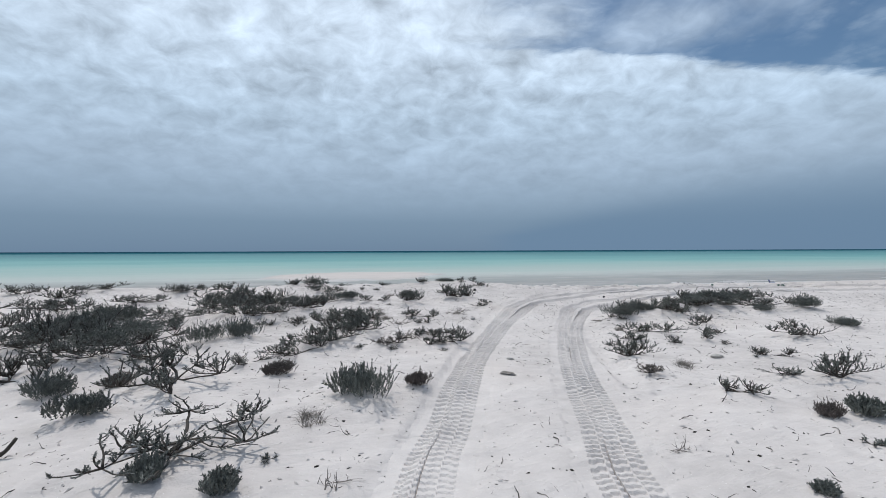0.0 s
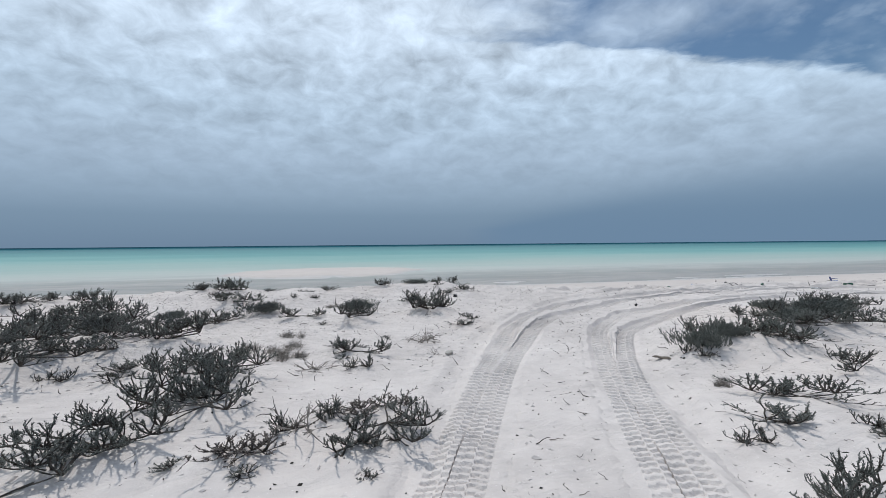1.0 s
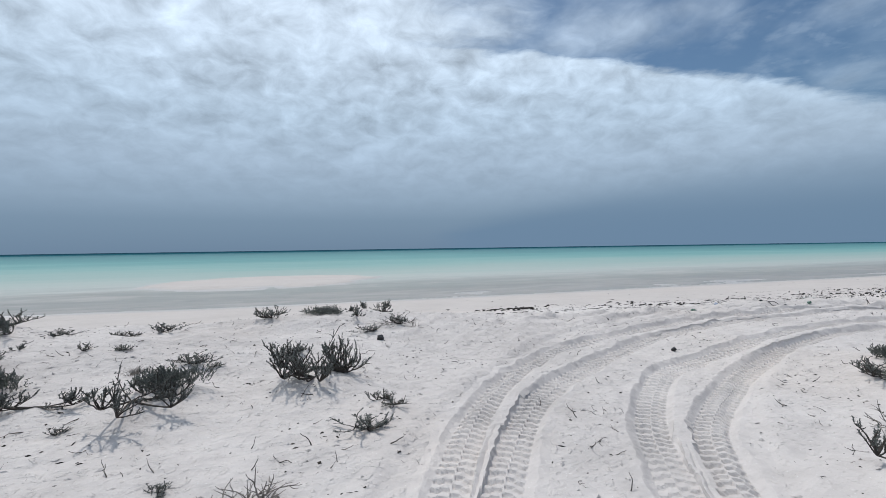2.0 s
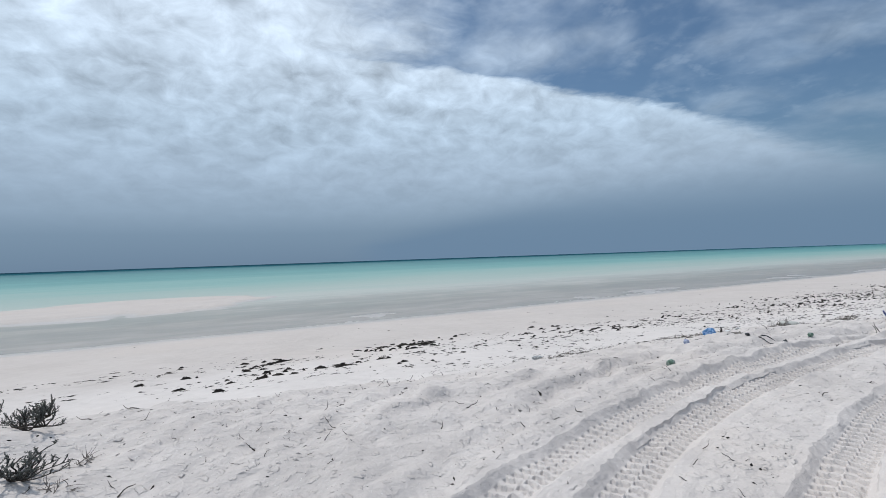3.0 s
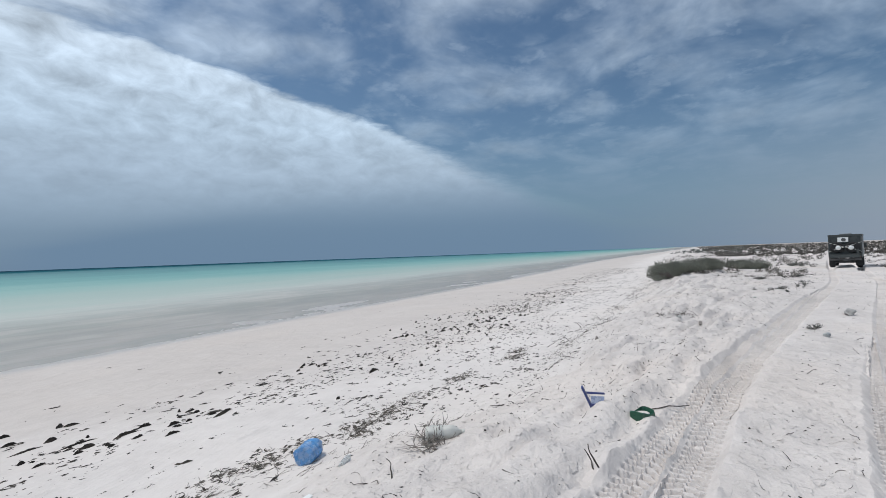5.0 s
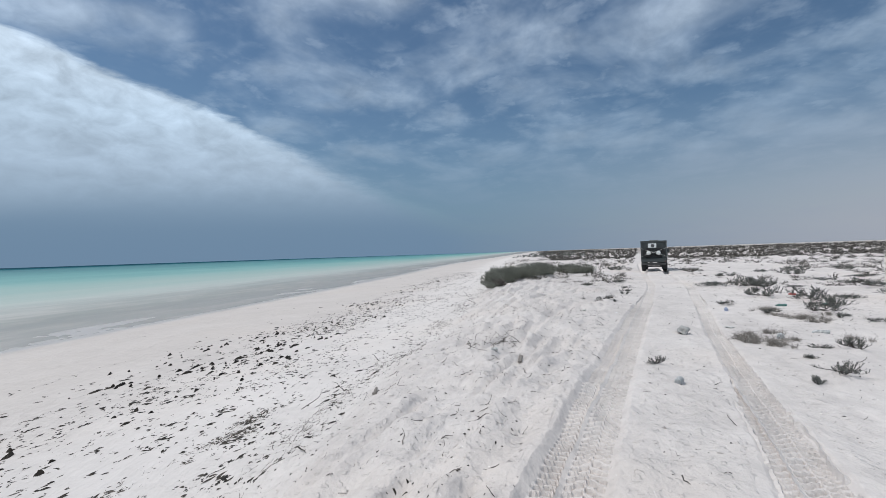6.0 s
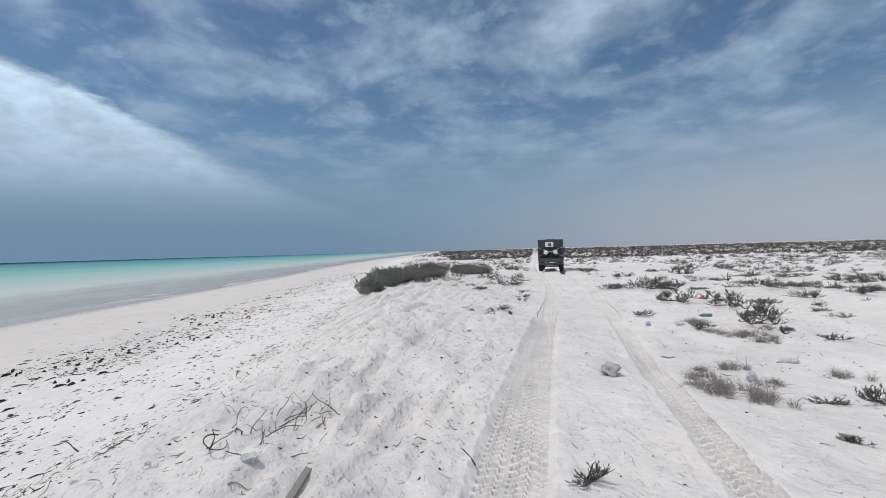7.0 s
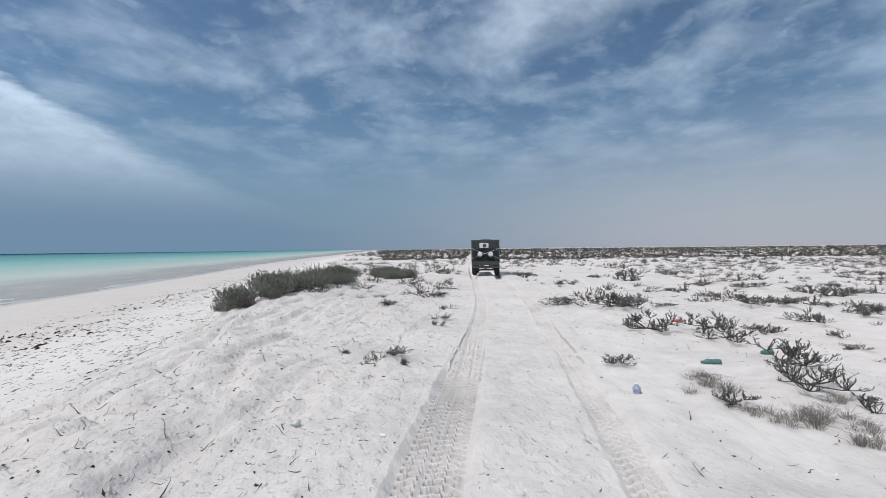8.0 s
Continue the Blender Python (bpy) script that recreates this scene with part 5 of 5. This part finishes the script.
strew("wrack_clots", leaf_material("wrack_clot", (0.03, 0.027, 0.023), (0.07, 0.062, 0.053), (0.15, 0.13, 0.112), 0.9), "matted grey-brown clots of wrack on the upper beach", "wrack",
      [(x, y, a, 2.2 * k) for x, y, a, k in rows[::2]], lambda r: ragged(r, r.randint(2, 6), 0.8, 0.5, 0.34).arrays(), 75)
strew("wrack_mat", bark_material("matted_wrack", (0.05, 0.044, 0.038), (0.20, 0.175, 0.15)), "matted fibrous dark wrack heaped on the upper beach", "wrack", rows,
      lambda r: tube(grow((-0.5, 0, r.uniform(0.02, 0.3)), (1, r.normal(0, 0.4), r.normal(0, 0.1)), 1.0, r, 0.0, 0.6, 5), np.linspace(0.05, 0.02, 6), 3), 74)


# ---------------------------------------------------------------- twigs, crumbs and shells on the sand
def litter_rows(n, lo, hi, seed, power=2.0):
    r = np.random.RandomState(seed)
    x, y = r.uniform(-9, 62, n), r.uniform(2, 33, n)
    s = shore(x) - y - edge_shift(x)
    want = (s > 20.3) & (s < 46) & (r.rand(n) < (0.25 + 1.2 * (value_noise(x / 1.4, y / 1.4) + 0.35)) * np.where((x > 20) & (y > 25), 1.5, 0.9))
    want &= (x < 14) | (y > 15)
    want &= (r.rand(n) < 0.4) | (x < 20) | (y > 25)
    return np.stack([x, y, r.rand(n) * 6.283, lo + (hi - lo) * r.rand(n) ** power], 1)[want]


def twig(r):
    return tube(grow((-0.5, 0, 0.03), (1, r.normal(0, 0.4), r.uniform(0.0, 0.25)), 1.0, r, 0.0, 0.7, 5), np.linspace(0.042, 0.016, 6), 3)


strew("loose_twigs", BARK, "dark dry twigs lying loose on the sand", "twigs", litter_rows(24000, 0.035, 0.2, 81, 2.2), twig, 82)
strew("pale_twigs", DEADWOOD, "bleached dry twigs lying loose on the sand", "twigs", litter_rows(7000, 0.03, 0.22, 83, 2.5), twig, 84)
strew("bark_crumbs", WEED, "small dark crumbs of plant litter on the sand", "plant litter", litter_rows(56000, 0.012, 0.065, 85, 2.4), crumb, 86)
strew("shell_bits", SHELL, "small bleached shell and coral bits on the sand", "shells", litter_rows(12000, 0.010, 0.045, 87, 3.0), crumb, 88)
strew("sand_clods", SAND, "crumbled clods of damp sand beside the ruts", "sand", litter_rows(60000, 0.018, 0.10, 89, 2.4), crumb, 90)


# ---------------------------------------------------------------- things washed or blown ashore
def clear_plastic(name, col, clear=0.7, rough=0.15):
    m, gr = material(name)
    pos = gr.node("ShaderNodeTexCoord").outputs["Object"]
    n = gr.noise(pos, 9.0, 5, 0.6)
    c = gr.mix(gr.step(n, 0.35, 0.7), (*col, 1), (*[0.5 * k + 0.3 for k in col], 1))
    return finish(m, gr, Base_Color=c, Roughness=gr.step(n, 0.3, 0.7, rough, rough + 0.3), Transmission_Weight=clear, IOR=1.25, Normal=gr.bump(n, 0.3, 0.02))


BLUE = plain_material("blue_plastic", (0.17, 0.40, 0.70), 0.2, vary=0.3, scale=12)
DARK_BLUE = plain_material("navy_plastic", (0.05, 0.065, 0.19), 0.55, vary=0.4)
GREEN = plain_material("dark_green_plastic", (0.012, 0.075, 0.045), 0.3, vary=0.35)
PALE_GREEN = clear_plastic("green_bottle_plastic", (0.13, 0.23, 0.17), 0.3)
CLEAR = clear_plastic("clear_plastic", (0.62, 0.63, 0.62), 0.45)
MILKY = plain_material("milky_plastic", (0.50, 0.50, 0.47), 0.5, vary=0.25)
LILAC = clear_plastic("lilac_plastic", (0.36, 0.42, 0.58), 0.3)
BLACK = plain_material("black_plastic", (0.016, 0.016, 0.017), 0.5, vary=0.3)
TEAL = plain_material("teal_plastic", (0.06, 0.15, 0.135), 0.5, vary=0.3)
RED_P = plain_material("faded_red_plastic", (0.42, 0.10, 0.09), 0.55, vary=0.3)
STONE = plain_material("coral_stone", (0.42, 0.40, 0.37), 0.9, vary=0.3, scale=20)


def on_sand(x, y, sink=0.0):
    return (x, y, float(ground_at(x, y)) - sink)


def dented(bm, amount, scale, seed):
    for vert in bm.verts:
        vert.co += Vector(noise.noise_vector(vert.co * scale + Vector((seed, 0, 0)))) * amount
    return bm


def bottle(label, x, y, length, radius, mat, cap_mat, turn, sink=0.25, seed=1.0, stand=False, name="plastic_bottle", dent=0.16):
    """A plastic bottle: ribbed body, shoulder, neck, cap; lying along its own x."""
    t = thing(name, label, "bottle", at=on_sand(x, y, sink * radius - (0 if stand else radius)), turn=turn)
    if stand:
        t.matrix_basis = t.matrix_basis @ Matrix.Rotation(radians(-82), 4, "Y") @ Matrix.Translation((length * 0.35, 0, 0))
    r = radius
    prof = [(-0.5, 0.55 * r), (-0.49, 0.85 * r), (-0.45, r), (-0.30, r), (-0.28, 0.93 * r), (-0.26, r), (-0.08, r), (-0.06, 0.93 * r), (-0.04, r), (0.12, r), (0.22, 0.93 * r), (0.33, 0.62 * r), (0.39, 0.36 * r), (0.42, 0.33 * r)]
    part("bottle_body", dented(lathe([(a * length, q) for a, q in prof], "X", 22), dent * r, 1.7 / r, seed), t, mat=mat)
    part("cap", lathe([(0.415 * length, 0.3 * r), (0.42 * length, 0.4 * r), (0.49 * length, 0.4 * r), (0.5 * length, 0.34 * r)], "X", 16), t, mat=cap_mat)
    return t


def lump(name, label, category, x, y, size, mat, seed, turn=0.0, rough=0.25, sink=0.15):
    """A stone, clod or crumpled scrap."""
    bm = bmesh.new()
    bmesh.ops.create_icosphere(bm, subdivisions=3, radius=0.5)
    for vert in bm.verts:
        vert.co += Vector(noise.noise_vector(vert.co * 2.4 + Vector((seed, 3, 1)))) * rough + Vector(noise.noise_vector(vert.co * 7 + Vector((seed, 0, 5)))) * rough * 0.3
        vert.co = Vector((vert.co.x * size[0], vert.co.y * size[1], (vert.co.z + 0.5 - sink) * size[2]))
    for f in bm.faces:
        f.smooth = True
    me = bpy.data.meshes.new(name)
    bm.to_mesh(me)
    bm.free()
    me.materials.append(mat)
    ob = new(name, me)
    ob.matrix_basis = Matrix.Translation(on_sand(x, y)) @ Matrix.Rotation(turn, 4, "Z")
    return tagged(ob, label, category)


def sheet(name, label, category, x, y, pts, thick, mat, turn, seed, curl=0.05):
    """A bent scrap with thickness, from an outline lying on the sand."""
    bm = bmesh.new()
    face = bm.faces.new([bm.verts.new((a, b, 0)) for a, b in pts])
    bmesh.ops.subdivide_edges(bm, edges=bm.edges, cuts=2, use_grid_fill=True)
    bmesh.ops.triangulate(bm, faces=bm.faces)
    for vert in bm.verts:
        vert.co.z += abs(noise.noise(vert.co * 6 + Vector((seed, 0, 0)))) * curl + 0.01
    made = bmesh.ops.extrude_face_region(bm, geom=list(bm.faces))
    for e in made["geom"]:
        if isinstance(e, bmesh.types.BMVert):
            e.co.z += thick
    bmesh.ops.recalc_face_normals(bm, faces=bm.faces)
    me = bpy.data.meshes.new(name)
    bm.to_mesh(me)
    bm.free()
    me.materials.append(mat)
    ob = new(name, me)
    ob.matrix_basis = Matrix.Translation(on_sand(x, y, 0.004)) @ Matrix.Rotation(turn, 4, "Z")
    return tagged(ob, label, category)


def stick(label, x, y, length, radius, turn, seed, mat=DEADWOOD, bow=0.25, lift=0.0, name="driftwood_stick"):
    rs = np.random.RandomState(seed)
    pts = grow((-length / 2, 0, radius * 0.6), (1, 0, lift), length, rs, lift * 0.3, bow, 7)
    s = Soup()
    s.add(*tube(pts, np.linspace(radius, radius * 0.55, len(pts)) * rs.uniform(0.85, 1.15, len(pts)), 6))
    ob = new(name, s.mesh(name, mat, True))
    ob.matrix_basis = Matrix.Translation(on_sand(x, y, 0.003)) @ Matrix.Rotation(turn, 4, "Z")
    return tagged(ob, label, "driftwood")


# the large blue water bottle and what lies round it on the berm
bottle("crumpled blue plastic water bottle on the wrack line", 16.35, 29.95, 0.5, 0.15, clear_plastic("blue_bottle_plastic", (0.12, 0.36, 0.72), 0.35, 0.1), BLUE, radians(28), 0.15, 4.0, name="water_bottle", dent=0.14)
crate = thing("crate_piece", "broken navy blue plastic crate half buried in sand", "crate", at=on_sand(18.8, 26.6, 0.02), turn=radians(-66), scale=0.75)
part("side_plate", dented(boxes(((-0.035, -0.02, -0.02), (0.0, 0.1, 0.4)), bevel=0.006), 0.012, 9, 1), crate, mat=DARK_BLUE).matrix_basis = Matrix.Translation((-0.03, 0, 0)) @ Matrix.Rotation(radians(-24), 4, "Y")
part("top_rail", dented(boxes(((-0.13, 0.0, 0.235), (0.2, 0.03, 0.275)), bevel=0.006), 0.012, 7, 2), crate, mat=DARK_BLUE)
part("base_rail", dented(boxes(((-0.06, -0.04, 0.0), (0.22, 0.0, 0.06)), bevel=0.008), 0.02, 6, 4), crate, mat=DARK_BLUE)
part("floor_panel", dented(boxes(((-0.05, 0.0, 0.02), (0.2, 0.02, 0.2)), bevel=0.004), 0.015, 6, 5), crate, "faded lilac inner panel", LILAC).rotation_euler = (-0.5, 0, 0)

can = thing("cut_canister", "cut-open dark green plastic canister filled with sand", "canister", at=on_sand(18.9, 25.97, 0.03), turn=radians(-20), scale=0.8)
bm = bmesh.new()
rings = []
for z, k in ((0.0, 0.92), (0.05, 1.0), (0.14, 0.98), (0.15, 0.9), (0.09, 0.84), (0.07, 0.8)):
    ring = []
    for q in range(28):
        a = q * 2 * math.pi / 28
        e = 1 / max(abs(math.cos(a)) / 0.2, abs(math.sin(a)) / 0.135)
        e = 0.75 * e + 0.25 * 0.165
        ring.append(bm.verts.new((e * k * math.cos(a), e * k * math.sin(a), z + 0.025 * math.sin(2 * a + 1) * (z > 0.1))))
    rings.append(ring)
for a, b in zip(rings, rings[1:]):
    for q in range(28):
        bm.faces.new((a[q], a[(q + 1) % 28], b[(q + 1) % 28], b[q]))
part("canister_shell", dented(bm, 0.012, 8, 2), can, mat=GREEN)
part("sand_fill", dented(lathe([(0.02, 0.135), (0.11, 0.13), (0.12, 0.10), (0.125, 0.02)], "Z", 20), 0.015, 9, 6), can, "pale sand inside the canister", SAND)

bottle("large milky plastic bottle caught in dry branches", 17.1, 27.95, 0.52, 0.095, MILKY, MILKY, radians(-48), 0.3, 7.0)
for k in range(7):
    ob = copy_thing([o for o in bpy.data.objects if o.name.startswith("dead_shrub") and o.parent is None][0],
                    Matrix.Translation(on_sand(16.6 + 0.1 * k, 27.75 + 0.07 * k, 0.01)) @ Matrix.Rotation(k * 2.0, 4, "Z") @ Matrix.Diagonal((1.3, 1.3, 1.1, 1)))
bottle("small clear plastic bottle lying in the wrack", 15.95, 28.6, 0.34, 0.045, CLEAR, WHITE, radians(35), 0.4, 3.0)
bottle("clear plastic bottle lying beside the tyre track", 16.05, 24.3, 0.34, 0.05, CLEAR, WHITE, radians(-38), 0.5, 5.0)
bottle("squat green plastic bottle on the sand", 10.5, 25.1, 0.21, 0.06, PALE_GREEN, GREEN, radians(30), 0.3, 6.0)
lump("glass_jar", "small grey-green glass jar half sunk in sand", "jar", 15.05, 25.95, (0.13, 0.11, 0.12), PALE_GREEN, 2.0, 0.3, 0.14)
lump("plastic_cup", "small crushed pale blue plastic cup on the sand", "cup", 12.5, 26.85, (0.15, 0.13, 0.17), LILAC, 2.5, 0.5, 0.12)
bottle("cloudy grey plastic bottle lying on the sand", 26.6, 24.1, 0.3, 0.055, clear_plastic("clouded_plastic", (0.42, 0.43, 0.43), 0.25, 0.3), WHITE, radians(-14), 0.2, 8.0)
bottle("short blue-banded plastic bottle beside grass", 32.25, 21.4, 0.27, 0.075, CLEAR, BLUE, radians(-20), 0.3, 9.0)
bottle("small lilac-blue plastic bottle beside a bush", 37.4, 21.8, 0.2, 0.06, LILAC, WHITE, radians(70), 0.3, 1.5, True)
bottle("flattened green plastic bottle on the sand", 39.4, 19.7, 0.36, 0.06, TEAL, TEAL, radians(80), 0.5, 3.5)
bottle("flattened teal plastic bottle beside a saltbush", 40.5, 18.0, 0.34, 0.06, TEAL, WHITE, radians(100), 0.5, 4.5)
bottle("faded red plastic bottle among bushes", 45.2, 17.9, 0.34, 0.06, RED_P, WHITE, radians(85), 0.5, 5.5)
bottle("clear plastic bottle lying on the dune sand", 33.9, 20.1, 0.4, 0.055, CLEAR, WHITE, radians(95), 0.5, 6.5)
bottle("crushed clear bottle at the foot of the scarp", 10.3, 29.85, 0.34, 0.055, CLEAR, WHITE, radians(15), 0.5, 2.2)

lump("plastic_sack", "grey crumpled plastic sack full of sand between the ruts", "sack", 32.3, 23.6, (0.36, 0.26, 0.23), clear_plastic("sack_film", (0.30, 0.295, 0.285), 0.1, 0.4), 1.0, 0.4, 0.34)
lump("plastic_cup", "small crushed white plastic cup on the sand", "cup", 35.5, 26.5, (0.12, 0.11, 0.09), MILKY, 4.0)
lump("coral_stone", "rounded pale coral stone on the sand", "stone", 1.0, 15.55, (0.15, 0.11, 0.1), STONE, 5.0)
lump("coral_stone", "flat pale coral stone beside a saltbush", "stone", 5.9, 10.05, (0.26, 0.15, 0.09), STONE, 6.0)
lump("charred_wood", "small black charred wood lump on the sand", "wood", 7.3, 21.1, (0.1, 0.08, 0.08), BLACK, 7.0)
lump("charred_wood", "small dark wood lump near the dune edge", "wood", 1.5, 22.05, (0.15, 0.12, 0.11), BLACK, 8.0)
lump("rubber_scrap", "dark rubber scrap lying on the berm", "rubber scrap", 13.65, 26.3, (0.16, 0.09, 0.06), BLACK, 9.0, 0.8)
lump("coral_stone", "grey-brown stone between the wheel ruts", "stone", 1.4, 9.75, (0.15, 0.1, 0.05), STONE, 10.0)
sheet("rag_scrap", "grey-brown rag lying on the berm sand", "rag", 13.95, 26.85, [(-0.2, -0.06), (-0.05, -0.12), (0.2, -0.05), (0.1, 0.05), (-0.02, 0.12), (-0.12, 0.03)], 0.01, bark_material("weathered_cloth", (0.10, 0.095, 0.085), (0.22, 0.2, 0.18)), 0.6, 2.0)
sheet("plastic_scrap", "white plastic scrap lying flat on sand", "plastic scrap", 14.95, 28.0, [(-0.13, -0.03), (0.12, -0.04), (0.14, 0.03), (-0.1, 0.05)], 0.006, WHITE, 0.3, 3.0, 0.02)
sheet("plastic_scrap", "pale plastic lid lying beside the rut", "plastic scrap", 33.9, 22.25, [(-0.12, -0.06), (0.1, -0.08), (0.13, 0.05), (-0.06, 0.08)], 0.008, MILKY, 0.9, 4.0, 0.03)
sheet("driftwood_bark", "curled grey bark slab beside the rut", "driftwood", 4.9, 14.75, [(-0.17, -0.05), (0.0, -0.06), (0.17, -0.03), (0.15, 0.04), (-0.03, 0.06), (-0.16, 0.04)], 0.012, bark_material("brown_bark", (0.06, 0.05, 0.042), (0.17, 0.145, 0.12)), -0.9, 5.0, 0.05)
sheet("driftwood_bark", "bleached bark chip between the wheel ruts", "driftwood", 1.2, 8.6, [(-0.16, -0.03), (0.05, -0.06), (0.17, -0.02), (0.08, 0.05), (-0.12, 0.04)], 0.01, DEADWOOD, -0.5, 6.0, 0.06)
sheet("plastic_scrap", "small white plastic flake on the sand", "plastic scrap", 35.3, 25.4, [(-0.04, -0.03), (0.05, -0.02), (0.04, 0.04), (-0.03, 0.03)], 0.006, WHITE, 0.2, 7.0, 0.02)

# black band, bent and cut open, on the berm
band = Soup()
q = np.linspace(0.0, 5.6, 36)
bend = -1.5
ring = np.stack([0.26 * np.cos(q) * math.cos(bend) - 0.21 * np.sin(q) * math.sin(bend), 0.26 * np.cos(q) * math.sin(bend) + 0.21 * np.sin(q) * math.cos(bend), 0.02 * np.sin(q * 3)], 1)
thick = np.interp(q, [0, 0.5, 1.0, 5.6], [0.015, 0.035, 0.012, 0.009])
ring[:, 2] += ground_at(13.8 + ring[:, 0], 25.86 + ring[:, 1]) - float(ground_at(13.8, 25.86)) + thick * 0.8
band.add(*tube(ring, thick, 6))
ob = tagged(new("rubber_band", band.mesh("rubber_band", BLACK, True)), "bent black rubber ring with a gap on the sand", "rubber ring")
ob.matrix_basis = Matrix.Translation(on_sand(13.8, 25.86))
fin = Soup()
fin.add(*tube([(0, 0, -0.02), (0.01, 0, 0.08), (0.03, 0.01, 0.15), (0.02, 0.02, 0.2)], [0.035, 0.03, 0.018, 0.004], 5))
ob = tagged(new("root_stub", fin.mesh("root_stub", BARK, True)), "dark root stub standing out of the sand", "driftwood")
ob.matrix_basis = Matrix.Translation(on_sand(13.65, 27.0))

stick("long thin bowed driftwood stick lying on the sand", 19.3, 25.95, 1.15, 0.011, radians(-32), 3, BARK, 0.3)
stick("forked dark twig lying on the sand", 17.05, 25.95, 0.34, 0.011, radians(120), 5, BARK, 0.4, 0.3)
stick("short dark twig lying on the sand", 17.15, 26.0, 0.24, 0.009, radians(60), 6, BARK, 0.4, 0.4)
stick("short bleached driftwood log at the scarp foot", 25.85, 29.4, 0.34, 0.05, radians(25), 8, DEADWOOD, 0.1)
stick("dark driftwood stick leaning out of the sand", -5.1, 5.45, 0.3, 0.03, radians(40), 9, BARK, 0.3, 0.6)
stick("thin curved twig lying beside the rut", 28.9, 25.6, 0.9, 0.009, radians(15), 10, BARK, 0.5)
stick("thin pale twig lying between the ruts", 27.6, 24.75, 0.5, 0.009, radians(95), 11, BARK, 0.5)
stick("dark twig lying across the rut", 29.3, 22.9, 0.42, 0.012, radians(140), 12, BARK, 0.4)
# washed-up branches on the berm, with a plank and a plastic tub beside them
rs = np.random.RandomState(91)
for k in range(42):
    near = rs.rand()
    stick("dark crooked branch in a washed-up tangle", 28.3 + 1.5 * near + rs.normal(0, 0.12), 28.1 - 0.35 * near + rs.normal(0, 0.22), rs.uniform(0.15, 0.6), rs.uniform(0.003, 0.008), rs.uniform(-1.2, 1.2), 100 + k, BARK, 0.8, rs.uniform(0, 0.3), "tangled_branch")
loop = Soup()
q = np.linspace(0, 5.4, 26)
loop.add(*tube(np.stack([0.2 * np.cos(q), 0.11 * np.sin(q), 0.03 + 0.05 * (1 + np.sin(q))], 1), np.linspace(0.009, 0.004, 26), 5))
ob = tagged(new("vine_loop", loop.mesh("vine_loop", BARK, True)), "dark dry vine bent into a loop on sand", "driftwood")
ob.matrix_basis = Matrix.Translation(on_sand(28.25, 28.25)) @ Matrix.Rotation(0.5, 4, "Z")
tub = thing("plastic_tub", "clear crushed plastic tub half full of sand", "tub", at=on_sand(27.9, 27.62, 0.03), turn=0.4, scale=0.62)
part("tub_shell", dented(lathe([(0.0, 0.08), (0.0, 0.1), (0.12, 0.13), (0.125, 0.12), (0.03, 0.09)], "Z", 20), 0.03, 8, 3), tub, mat=CLEAR)
part("sand_fill", dented(lathe([(0.02, 0.1), (0.06, 0.1), (0.075, 0.05), (0.078, 0.01)], "Z", 16), 0.01, 9, 6), tub, "pale sand inside the tub", SAND)
bm = dented(boxes(((-0.34, -0.035, 0.0), (0.34, 0.035, 0.035)), bevel=0.008), 0.012, 5, 8)
me = bpy.data.meshes.new("driftwood_plank")
bm.to_mesh(me)
bm.free()
me.materials.append(DEADWOOD)
plank = tagged(new("driftwood_plank", me), "weathered grey driftwood plank lying on sand", "driftwood")
plank.matrix_basis = Matrix.Translation(on_sand(27.8, 27.02, 0.008)) @ Matrix.Rotation(radians(11), 4, "Z")
for k in range(10):
    a = rs.uniform(9, 34)
    stick("crooked dark twig lying on the berm", a, float(shore(a)) - rs.uniform(22, 24.5), rs.uniform(0.25, 0.7), rs.uniform(0.007, 0.013), rs.rand() * 6.28, 200 + k, BARK, 0.55, rs.uniform(0, 0.3))
